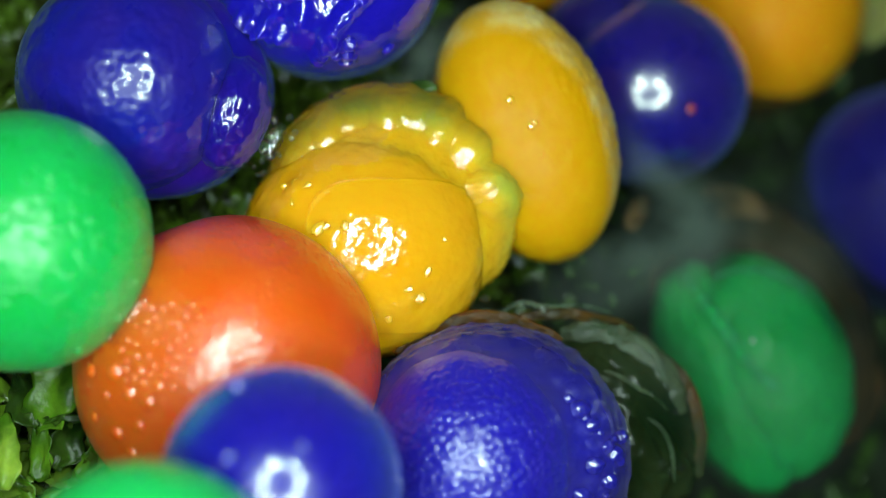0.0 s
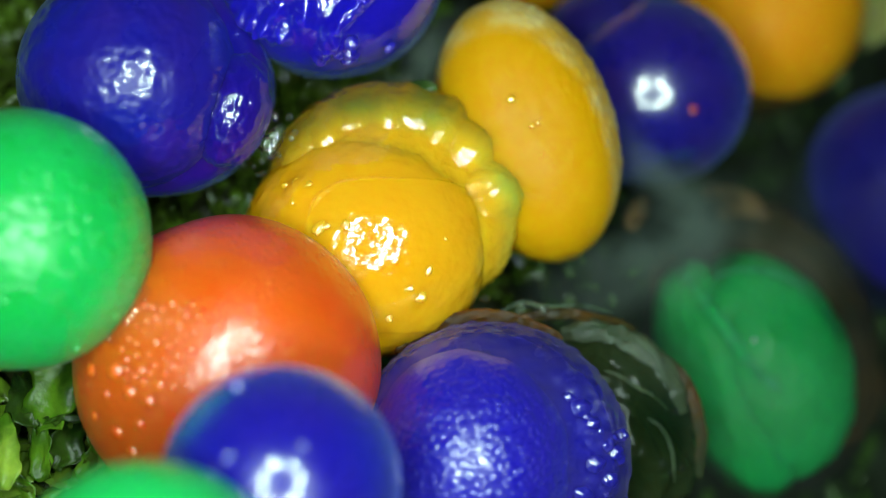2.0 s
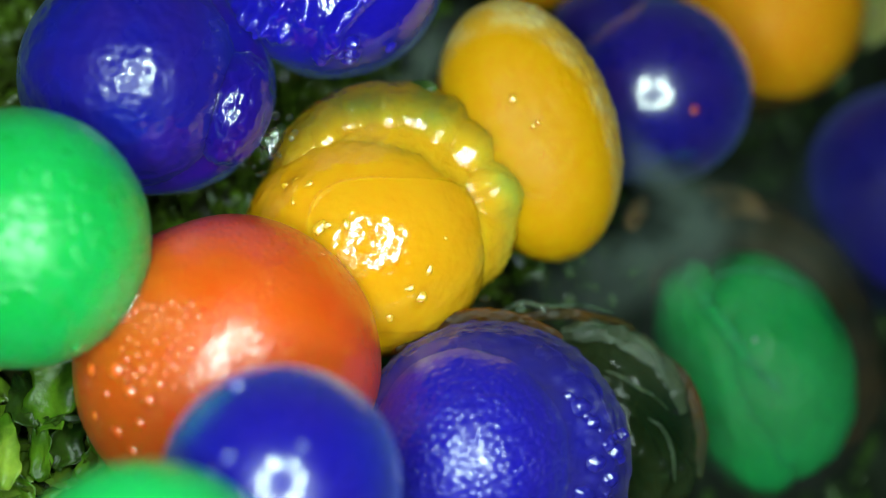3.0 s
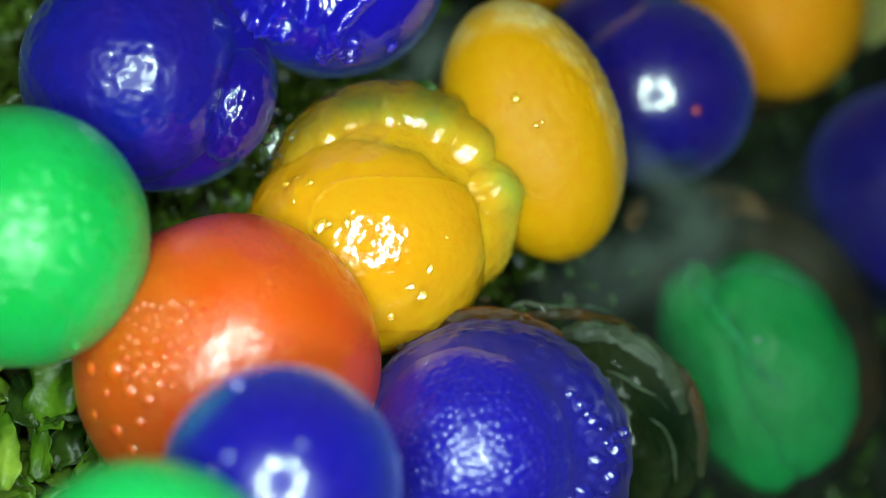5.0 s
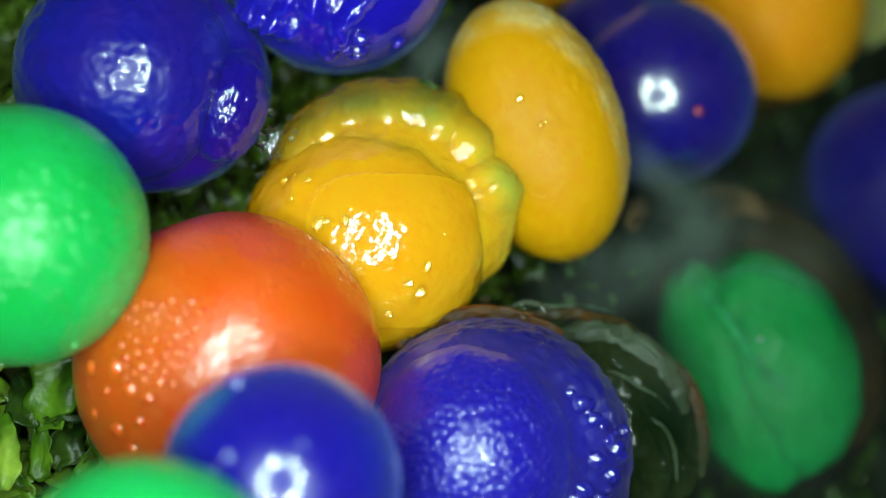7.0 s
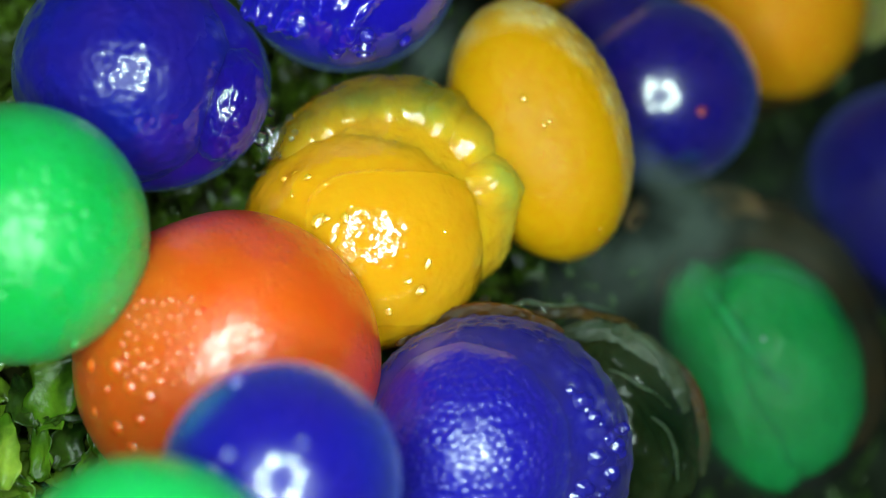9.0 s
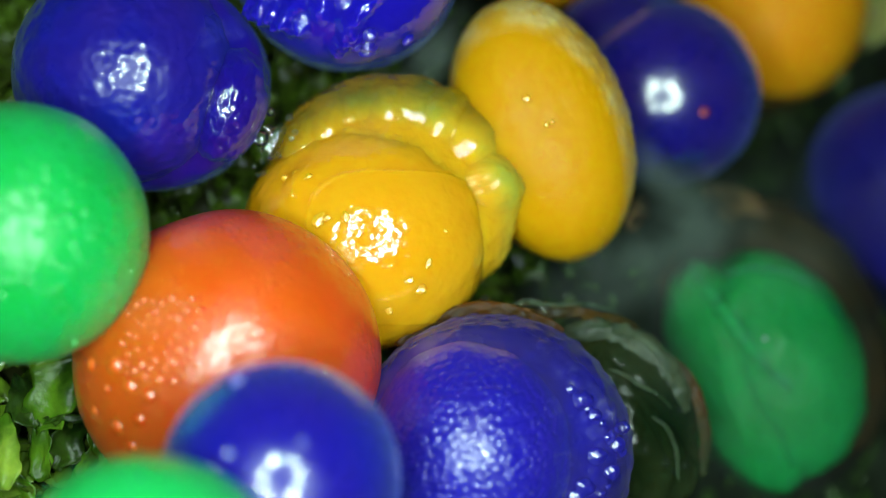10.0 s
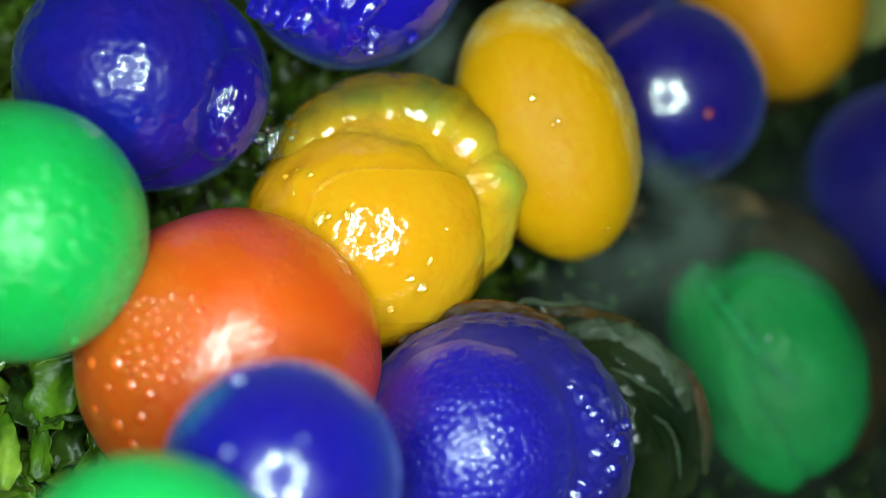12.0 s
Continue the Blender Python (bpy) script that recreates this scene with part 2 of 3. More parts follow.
def moss_material():
    m, nodes, links, out = material("moss")
    island = add(nodes, links, "ShaderNodeNewGeometry").outputs["Random Per Island"]
    ramp = add(nodes, links, "ShaderNodeValToRGB", {"Fac": island})
    ramp.color_ramp.elements[0].color = (0.026, 0.055, 0.005, 1)
    ramp.color_ramp.elements[1].color = (0.17, 0.34, 0.016, 1)
    ramp.color_ramp.elements.new(0.7).color = (0.075, 0.17, 0.008, 1)
    at = add(nodes, links, "ShaderNodeTexCoord").outputs["Object"]
    fine = add(nodes, links, "ShaderNodeTexNoise", {"Vector": at, "Scale": 1500, "Detail": 4.0})
    links.new(mixed(nodes, links, fine.outputs["Fac"], ramp.outputs["Color"], (0.06, 0.08, 0.012, 1)), out.inputs["Base Color"])
    out.inputs["Roughness"].default_value = 0.22
    bump = add(nodes, links, "ShaderNodeBump", {"Height": fine.outputs["Fac"], "Strength": 0.4, "Distance": 0.2 * U})
    links.new(bump.outputs["Normal"], out.inputs["Normal"])
    return m


def soil_material():
    m, nodes, links, out = material("wet_soil")
    at = add(nodes, links, "ShaderNodeTexCoord").outputs["Object"]
    fine = add(nodes, links, "ShaderNodeTexNoise", {"Vector": at, "Scale": 500, "Detail": 6.0})
    links.new(mixed(nodes, links, fine.outputs["Fac"], (0.008, 0.010, 0.003, 1), (0.035, 0.04, 0.008, 1)), out.inputs["Base Color"])
    out.inputs["Roughness"].default_value = 0.35
    bump = add(nodes, links, "ShaderNodeBump", {"Height": fine.outputs["Fac"], "Strength": 0.6, "Distance": 0.5 * U})
    links.new(bump.outputs["Normal"], out.inputs["Normal"])
    return m


MOSS, SOIL = moss_material(), soil_material()


def leaf_material(name, tint, second):
    m, nodes, links, out = material(name)
    at = add(nodes, links, "ShaderNodeTexCoord").outputs["Object"]
    fine = add(nodes, links, "ShaderNodeTexNoise", {"Vector": at, "Scale": 900, "Detail": 4.0})
    blotch = add(nodes, links, "ShaderNodeMapRange", {"Value": fine.outputs["Fac"], "From Min": 0.36, "From Max": 0.64})
    links.new(mixed(nodes, links, blotch.outputs["Result"], (*tint, 1), (*second, 1)), out.inputs["Base Color"])
    out.inputs["Roughness"].default_value = 0.36
    out.inputs["Specular IOR Level"].default_value = 0.25
    out.inputs["Subsurface Weight"].default_value = 0.5
    out.inputs["Subsurface Radius"].default_value = (0.5, 1.0, 0.2)
    out.inputs["Subsurface Scale"].default_value = 0.15 * U
    bump = add(nodes, links, "ShaderNodeBump", {"Height": fine.outputs["Fac"], "Strength": 0.5, "Distance": 0.25 * U})
    links.new(bump.outputs["Normal"], out.inputs["Normal"])
    return m


LEAF = leaf_material("leaf", (0.018, 0.058, 0.002), (0.085, 0.185, 0.008))
# Brown of the reflections in the wet hollow, put into a base colour.
REFLECTION_BROWN = leaf_material("brown_reflection", (0.030, 0.016, 0.003), (0.085, 0.036, 0.006))
REFLECTION_BROWN.node_tree.nodes["Principled BSDF"].inputs["Roughness"].default_value = 0.7
LEAF_DIM = leaf_material("dim_leaf", (0.008, 0.024, 0.003), (0.030, 0.065, 0.006))
LEAF_LIGHT = leaf_material("light_leaf", (0.05, 0.13, 0.005), (0.30, 0.44, 0.05))
LEAF_PALE = leaf_material("pale_leaf", (0.14, 0.15, 0.03), (0.30, 0.30, 0.10))


# ---- mesh helpers ----
def mesh_of(bm, name, mat, smooth=True):
    me = bpy.data.meshes.new(name)
    bm.to_mesh(me)
    bm.free()
    for p in me.polygons:
        p.use_smooth = smooth
    me.materials.append(mat)
    return me


def part(name, bm, mat, parent, label=""):
    ob = new(name, mesh_of(bm, name, mat))
    ob.parent = parent
    return tagged(ob, label)


def blob(rx, ry, rz, shape=None, sub=6, at=(0, 0, 0), turn=0, square=2.0):
    """A rounded body with those half-axes in millimetres; shape(n) swells or dents it along each direction n;
    square above 2 flattens its face and sharpens its rim."""
    bm = bmesh.new()
    bmesh.ops.create_icosphere(bm, subdivisions=sub, radius=1)
    spin = Matrix.Rotation(radians(turn), 3, "Z")
    for v in bm.verts:
        n = v.co.normalized()
        k = shape(n) if shape else 1.0
        if square != 2.0:
            k /= (math.hypot(n.x, n.y) ** square + abs(n.z) ** square) ** (1 / square)
        p = spin @ Vector((n.x * rx * k, n.y * ry * k, n.z * rz * k))
        v.co = (p + Vector(at)) * U
    return bm


def lumps(n, scale, seed):
    return noise.noise(n * scale + Vector((seed * 7.3, seed * 3.1, seed * 1.7)))


def bump_at(n, way, width, height):
    """A smooth swelling round one direction."""
    d = (n - Vector(way).normalized()).length / width
    return height * math.exp(-d * d)


# ---- the ground ----
def fall(x, y):
    """The ground's height in millimetres: it drops into a wet hollow beyond the heap's front."""
    u = min(max((0.75 * x + 0.66 * y + 3) / 22, 0), 1)
    return -5.6 * u * u * (3 - 2 * u)


def height(x, y):
    return fall(x, y) + 0.7 * noise.noise(Vector((x, y, 3)) * 0.35) + 0.25 * noise.noise(Vector((x, y, 9)) * 1.3) - 0.6


def ground():
    bm = bmesh.new()
    n = 150
    line = [60 * (u * 0.35 + 0.65 * u ** 5) * 2.4 for u in np.linspace(-1, 1, n)]
    rows = [[bm.verts.new((x * U, y * U, height(x, y) * U)) for x in line] for y in line]
    for a, b in zip(rows, rows[1:]):
        for i in range(n - 1):
            bm.faces.new((a[i], a[i + 1], b[i + 1], b[i]))
    tagged(new("ground", mesh_of(bm, "ground", SOIL)), "dark wet soil under the moss", "ground", kind="structure")


def moss():
    """Leaflets: thick over the front of the bed, thin in the wet hollow."""
    rng = random.Random(4)
    verts, faces = [], []
    for i in range(15000):
        x, y = rng.uniform(-24, 24), rng.uniform(-22, 28)
        if fall(x, y) < -1.2 and rng.random() < 0.8:
            continue
        long, wide = rng.uniform(0.6, 1.7), rng.uniform(0.14, 0.40)
        m = pose(0, 0, 0, 0, rng.uniform(10, 85), rng.uniform(0, 360)).to_3x3()
        root = Vector((x, y, height(x, y) + rng.uniform(-0.2, 0.7)))
        base = len(verts)
        for s, w, bend in ((0, 0.3, 0), (0.3, 0.9, 0.12), (0.55, 1.0, 0.14), (0.8, 0.65, 0.10), (1.0, 0.04, -0.1)):
            for side in (-1, -0.5, 0, 0.5, 1):
                cup = (1 - side * side) * 0.55 * w * wide
                verts.append(tuple((root + m @ Vector((-cup + 0.5 * wide * s * s, side * w * wide, s * long))) * U))
        for k in range(4):
            for j in range(4):
                a = base + k * 5 + j
                faces.append((a, a + 1, a + 6, a + 5))
    me = bpy.data.meshes.new("moss")
    me.from_pydata(verts, [], faces)
    me.materials.append(MOSS)
    for p in me.polygons:
        p.use_smooth = True
    tagged(new("moss", me), "wet olive-green moss leaflets", "moss", kind="stuff")


def pool():
    """Shallow water standing in the hollow."""
    bm = bmesh.new()
    n = 60
    rows = [[bm.verts.new((x * U, y * U, (-1.9 + 0.05 * noise.noise(Vector((x, y, 1)) * 0.5)) * U)) for x in np.linspace(-12, 50, n)] for y in np.linspace(-20, 60, n)]
    for a, b in zip(rows, rows[1:]):
        for i in range(n - 1):
            bm.faces.new((a[i], a[i + 1], b[i + 1], b[i]))
    tagged(new("water", mesh_of(bm, "water", POOL)), "dark shallow water in the hollow", "water", kind="structure")


ground()
moss()
pool()


def leaf(where, long, wide, turn, mat, label, curl=0.3, rumple=0.0):
    """A small pointed leaf with a sunken midrib and some thickness, torn and crumpled by rumple."""
    seed = where[0] * 3.7 + where[1]
    bm = bmesh.new()
    front, back = [], []
    n, w = 14, 9
    for i in range(n):
        s = i / (n - 1)
        half = wide * (math.sin(math.pi * min(s * 0.93 + 0.07, 1)) ** 0.75) * (1 - 0.25 * s) + 0.02
        a, b = [], []
        for j in range(w):
            q = j / (w - 1) * 2 - 1
            z = 0.28 * half * abs(q) ** 1.3 - curl * long * s * s + 0.03 * math.sin(9 * s + 4 * q) + rumple * 0.35 * noise.noise(Vector((s * 3.5, q * 1.3, seed)))
            x = q * half * (1 + rumple * 0.9 * noise.noise(Vector((s * 5, q, seed + 4)))) + rumple * 0.25 * noise.noise(Vector((s * 2.5, 0, seed + 9)))
            a.append(bm.verts.new((x * U, (s - 0.5) * long * U, z * U)))
            b.append(bm.verts.new((x * U, (s - 0.5) * long * U, (z - (0.04 if rumple else 0.10)) * U)))
        front.append(a), back.append(b)
    for i in range(n - 1):
        for j in range(w - 1):
            bm.faces.new((front[i][j], front[i][j + 1], front[i + 1][j + 1], front[i + 1][j]))
            bm.faces.new((back[i][j], back[i + 1][j], back[i + 1][j + 1], back[i][j + 1]))
        for j in (0, w - 1):
            bm.faces.new((front[i][j], front[i + 1][j], back[i + 1][j], back[i][j]))
    for r in (0, n - 1):
        for j in range(w - 1):
            bm.faces.new((front[r][j], front[r][j + 1], back[r][j + 1], back[r][j]))
    bmesh.ops.recalc_face_normals(bm, faces=bm.faces)
    ob = tagged(new("leaf", mesh_of(bm, "leaf", mat)), label, "leaf", "leaves in the moss")
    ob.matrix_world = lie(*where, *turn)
    return ob


leaf((-13.40, -6.07, 1.70), 2.5, 0.50, (-15, 20, -6), LEAF_LIGHT, "bright yellow-green leaf tip among the moss", rumple=0.7)
for where, long, wide, turn, mat, label in (
        ((-12.01, -4.37, 1.00), 2.9, 0.95, (15, -10, -38), LEAF, "broad olive-green wet leaf under the green bead"),
        ((-13.02, -4.62, 0.60), 2.0, 0.60, (-20, 25, 15), LEAF_DIM, "dark green wet leaf under the green bead"),
        ((-12.58, -6.12, 0.80), 2.2, 0.42, (10, -25, 12), LEAF, "narrow olive-green leaf in the moss"),
        ((-11.66, -6.03, 0.20), 2.0, 0.60, (-25, 15, -30), LEAF_DIM, "dark green wet leaf in the moss"),
        ((-10.88, -6.36, 0.60), 1.9, 0.36, (10, 20, -18), LEAF, "narrow olive-green leaf beside the orange bead"),
        ((-10.40, -7.09, 0.50), 1.8, 0.40, (0, -20, 50), LEAF, "narrow olive-green leaf under the orange bead"),
        ((-13.21, -7.29, 0.70), 2.0, 0.50, (10, 10, 30), LEAF, "olive-green wet leaf in the moss"),
        ((-11.75, -5.29, 1.15), 1.3, 0.16, (30, 30, -75), LEAF_DIM, "thin dark leaf edge over the moss")):
    leaf(where, long, wide, turn, mat, label, curl=0.25, rumple=0.9)
rng = random.Random(21)
for i in range(16):
    x, y = rng.uniform(-15.0, -10.6), rng.uniform(-8.2, -4.0)
    leaf((x, y, rng.uniform(-1.4, -0.1)), rng.uniform(1.0, 2.2), rng.uniform(0.16, 0.44), (rng.uniform(-60, 40), rng.uniform(-60, 60), rng.uniform(-90, 90)), rng.choice((LEAF, LEAF_DIM)), "small wet leaflet in the moss", curl=rng.uniform(-0.3, 0.5), rumple=rng.uniform(0.7, 1.3))
leaf((18.70, 10.70, -19.00), 4.7, 1.5, (0, -15, -35), LEAF_PALE, "pale green leaf at the edge of the hollow")
leaf((15.96, 8.40, -17.28), 4.0, 0.8, (0, 10, 20), LEAF_DIM, "olive-green leaf behind the amber bead")
leaf((-16.12, 8.30, -8.53), 3.6, 0.7, (0, 25, -30), LEAF, "olive-green leaf behind the dark blue bead")

for where, turn in (((4.43, -0.81, -5.86), 20), ((5.30, -1.25, -5.86), 70), ((3.43, -0.57, -5.69), -30), ((5.95, -1.80, -5.86), 10), ((4.88, -0.28, -6.04), 50), ((6.67, -0.77, -6.04), -60)):
    leaf(where, 0.42, 0.12, (20, turn, turn), LEAF_DIM, "tiny green leaf scrap in the dark water")
leaf((-0.62, 5.36, -2.00), 0.9, 0.16, (0, 0, 75), LEAF_DIM, "tiny dark green leaf scrap behind the yellow bead")
# Leaf-shaped strips added in place of brown reflections in the wet gel.
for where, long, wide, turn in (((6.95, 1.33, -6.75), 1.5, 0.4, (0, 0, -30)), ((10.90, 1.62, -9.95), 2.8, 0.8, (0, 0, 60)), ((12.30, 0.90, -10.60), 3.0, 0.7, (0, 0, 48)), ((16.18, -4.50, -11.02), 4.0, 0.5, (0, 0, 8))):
    leaf(where, long, wide, turn, REFLECTION_BROWN, "thin brown strip standing in for a reflection in the wet hollow", curl=0.1)


# ---- the beads ----
def holder(label):
    return tagged(new("gel_bead"), label, "gel bead", "gel beads in the heap")


def ridged(n, scale, seed):
    """Rounded folds between sharp furrows, 0 to 1."""
    return min(1.0, abs(lumps(n, scale, seed)) * 2.6)


def cells(n, scale, seed):
    """Close-set round pimples, 0 to 1."""
    d = noise.voronoi(n * scale + Vector((seed * 5.1, seed * 2.3, seed)))[0][0]
    return math.exp(-(d * 2.0) ** 2)


def ramp(x, a, b):
    u = min(max((x - a) / (b - a), 0), 1)
    return u * u * (3 - 2 * u)


def skirt(rim, radii, square, offset, core, blend, sunk=0.968):
    """A rim's shape that rises smoothly into the core set in it; rim(n) gives its lobes."""
    def shape(n):
        q = Vector((n.x * radii[0], n.y * radii[1], n.z * radii[2]))
        k = rim(n) / (math.hypot(n.x, n.y) ** square + abs(n.z) ** square) ** (1 / square)
        u = Vector((q.x / core[0], q.y / core[1], q.z / core[2]))
        c = Vector((offset[0] / core[0], offset[1] / core[1], offset[2] / core[2]))
        inside = u.dot(c) ** 2 - u.dot(u) * (c.dot(c) - 1)
        t = sunk * (u.dot(c) + math.sqrt(max(0.0, inside))) / u.dot(u)
        return max(k, t) + max(blend - abs(k - t), 0) ** 2 / (4 * blend)
    return shape


def merged(bodies, blend, origin):
    """The radial shape, in millimetres from origin, of ellipsoids (centre, half-axes, turn) that have grown together."""
    made = []
    for centre, axes, turn in bodies:
        spin = Matrix.Rotation(radians(-turn), 3, "Z")
        c = spin @ (Vector(centre) - Vector(origin))
        made.append((spin, axes, Vector((c.x / axes[0], c.y / axes[1], c.z / axes[2]))))

    def shape(n):
        r = 0.0
        for spin, axes, c in made:
            u = spin @ n
            u = Vector((u.x / axes[0], u.y / axes[1], u.z / axes[2]))
            uu, uc = u.dot(u), u.dot(c)
            inside = uc * uc - uu * (c.dot(c) - 1)
            if inside <= 0 or uc + math.sqrt(inside) <= 0:
                continue
            t = (uc + math.sqrt(inside)) / uu
            r = max(r, t) + max(blend - abs(r - t), 0) ** 2 / (4 * blend) if r else t
        return r
    return shape


# the bright green bead on top of the orange one
green_near = holder("bright green gel bead resting on the orange one")
part("body", blob(3.73, 3.73, 3.62, lambda n: 1 + 0.010 * lumps(n, 2.5, 1) + 0.004 * lumps(n, 9, 1) - 0.012 * math.exp(-((n.y - 0.10 - 0.35 * n.x) / 0.05) ** 2) * ramp(n.z, 0.6, 0.9) * ramp(n.x, 0.4, 0.15)), GREEN, green_near)

for x, y, r in ((0.78, -0.58, 0.10), (0.50, -0.82, 0.12), (0.92, -0.30, 0.07), (0.62, 0.70, 0.06), (0.30, -0.35, 0.09)):
    n = Vector((x, y, math.sqrt(max(0.02, 1 - x * x - y * y))))
    drop = part("droplet", blob(r, r, r * 0.8, sub=3), DROP_GREEN, green_near)
    drop.location = n * 3.70 * U

# the orange bead, flattened where the green one leans on it, with droplets on its skin
orange = holder("glossy orange gel bead with small droplets on its skin")


def orange_shape(n):
    return 1 + 0.010 * lumps(n, 2, 2) + bump_at(n, (0.25, 0.45, 0.86), 0.35, 0.03) + bump_at(n, (0.24, 0.22, 0.95), 0.5, 0.035) - bump_at(n, (-0.35, 0.93, 0.1), 0.22, 0.018) + 0.006 * ramp(-n.x, 0.0, 0.4) * cells(n, 16, 3)


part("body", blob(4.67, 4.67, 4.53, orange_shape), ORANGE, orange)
rng = random.Random(11)
BEADLETS = [(-0.78, 0.02, 0.30), (-0.60, 0.03, 0.34), (-0.50, -0.10, 0.30), (-0.37, -0.15, 0.26), (-0.60, -0.36, 0.30), (-0.50, -0.48, 0.26), (-0.76, -0.27, 0.20), (-0.44, -0.30, 0.26), (-0.66, -0.12, 0.16), (-0.30, -0.05, 0.20), (-0.42, 0.04, 0.18), (-0.55, 0.16, 0.16)]
for i in range(400):
    x, y = rng.uniform(-0.55, -0.06), rng.uniform(-0.08, 0.44)
    if all(math.hypot(x - a, y - b) > 0.055 for a, b, c in BEADLETS) and len(BEADLETS) < 62:
        BEADLETS.append((x, y, rng.uniform(0.09, 0.14)))
for px, py, r in BEADLETS:
    n = Vector((px, py, math.sqrt(1 - px * px - py * py)))
    drop = part("droplet", blob(r, r, r, sub=3), DROP, orange)
    drop.matrix_local = Matrix.Translation(Vector((n.x * 4.67, n.y * 4.67, n.z * 4.53)) * U * (orange_shape(n) - 0.14 * r)) @ n.to_track_quat("Z", "Y").to_matrix().to_4x4()

blue_near = holder("smooth dark blue gel bead lying on the orange one")
part("body", blob(3.23, 3.23, 3.11, lambda n: 1 + 0.008 * lumps(n, 2, 3) + 0.002 * lumps(n, 10, 3)), BLUE, blue_near)
for x, y, r in ((-0.31, 0.84, 0.22), (-0.33, 0.32, 0.16), (-0.45, 0.2, 0.14), (0.25, 0.42, 0.12)):
    n = Vector((x, y, math.sqrt(1 - x * x - y * y)))
    drop = part("droplet", blob(r, r, r * 0.4, sub=3), DROP_BLUE, blue_near)
    drop.location = Vector((n.x * 3.23, n.y * 3.23, n.z * 3.11)) * U
green_low = holder("bright green gel bead in front of the heap")
part("body", blob(3.58, 3.58, 3.33, lambda n: 1 + 0.010 * lumps(n, 2, 4)), GREEN, green_low)

# the frosted blue bead with its pimpled rim
blue_frosted = holder("blue gel bead with a frosted dome and a pimpled rim")
part("core", blob(3.44, 3.79, 3.85, lambda n: 1 + 0.008 * lumps(n, 3, 5) + 0.012 * ramp(math.hypot(n.x - 0.05, n.y + 0.1), 0.72, 0.66), at=(-0.70, 0.10, 0.9)), BLUE_FROST, blue_frosted, "frosted blue dome")
BRIM = (4.38, 4.29, 2.70)
part("rind", blob(*BRIM, skirt(lambda n: 0.985 + 0.026 * lumps(n, 5, 6) + 0.012 * lumps(n, 11, 6) + 0.022 * cells(n, 9, 6), BRIM, 4.0, (-0.70, 0.10, 0.9), (3.44, 3.79, 3.85), 0.16, 0.985), sub=7), BLUE_RIND, blue_frosted, "pimpled translucent blue rim")

for x, y, r in ((128, 118, 9), (146, 100, 13), (168, 74, 9), (192, 36, 10), (206, 22, 12), (214, 10, 8), (172, 6, 12), (196, -22, 11), (150, -46, 13), (134, -62, 12), (112, -72, 9), (176, -60, 8), (96, 136, 7), (222, 50, 8), (158, 86, 6), (182, 60, 6), (204, 46, 7), (160, -20, 6), (124, -84, 10), (140, -96, 8), (86, -98, 8), (190, -46, 6)):
    up = math.sqrt(max(0.1, 1 - ((x / 243) ** 2 + (y / 238) ** 2) ** 2.0)) ** 0.5
    pimple = part("pimple", blob(r * 0.028, r * 0.024, r * 0.020, lambda n: 1 + 0.2 * lumps(n, 1.8, r + x), sub=4), PIMPLE, blue_frosted)
    pimple.location = Vector((x, y, 150 * up - 6)) * 0.0178 * U

# the yellow bead with a stepped dome and a scalloped rim
yellow_front = holder("wet yellow gel bead with a scalloped translucent rim")


def stepped(n):
    e = (abs((n.x - 0.27) / 0.70) ** 3.5 + abs((n.y + 0.10) / 0.64) ** 3.5) ** (1 / 3.5)
    return 1 + 0.006 * ramp(e, 1.04, 0.98) + 0.014 * math.exp(-((e - 0.99) / 0.014) ** 2) * (0.25 + 0.75 * ramp(n.y, -0.1, 0.35)) + 0.012 * lumps(n, 3, 7) + 0.006 * lumps(n, 6, 7) + 0.004 * lumps(n, 13, 7) + bump_at(n, (-0.5, 0.45, 0.74), 0.14, 0.055) + bump_at(n, (0.38, -0.42, 0.83), 0.10, 0.03)


CORE, CORE_AT, MIDDLE = (4.08, 3.78, 3.10), (-0.60, -1.15, 0.3), (0.15, 0.30, 0.0)
part("core", blob(*CORE, stepped, at=CORE_AT, sub=7), YELLOW, yellow_front, "stepped wet yellow dome")
rng = random.Random(8)
SCALLOPS = [(CORE_AT, [0.972 * v for v in CORE], 0), ((0.22, 0.62, 0.0), (4.02, 3.62, 1.75), 0), ((2.92, -0.62, -0.1), (1.38, 1.80, 1.5), 0)]
for i in range(9):  # the lobes of the rim, pressed against one another
    a = radians(146 - 17.5 * i + rng.uniform(-8, 8))
    where = (0.12 + 3.36 * math.cos(a), -0.04 + 2.84 * math.sin(a), 0.50 + rng.uniform(-0.16, 0.12))
    SCALLOPS.append((where, (rng.uniform(0.90, 1.15), rng.uniform(0.55, 1.05), rng.uniform(0.98, 1.20)), math.degrees(a)))
grown = merged(SCALLOPS, 0.80, MIDDLE)
part("rind", blob(1, 1, 1, lambda n: grown(n) * (1 + 0.018 * lumps(n, 4, 8) + 0.012 * lumps(n, 12, 8) + 0.004 * lumps(n, 26, 8)), at=MIDDLE, sub=7), RIND, yellow_front, "scalloped translucent greenish yellow rim")

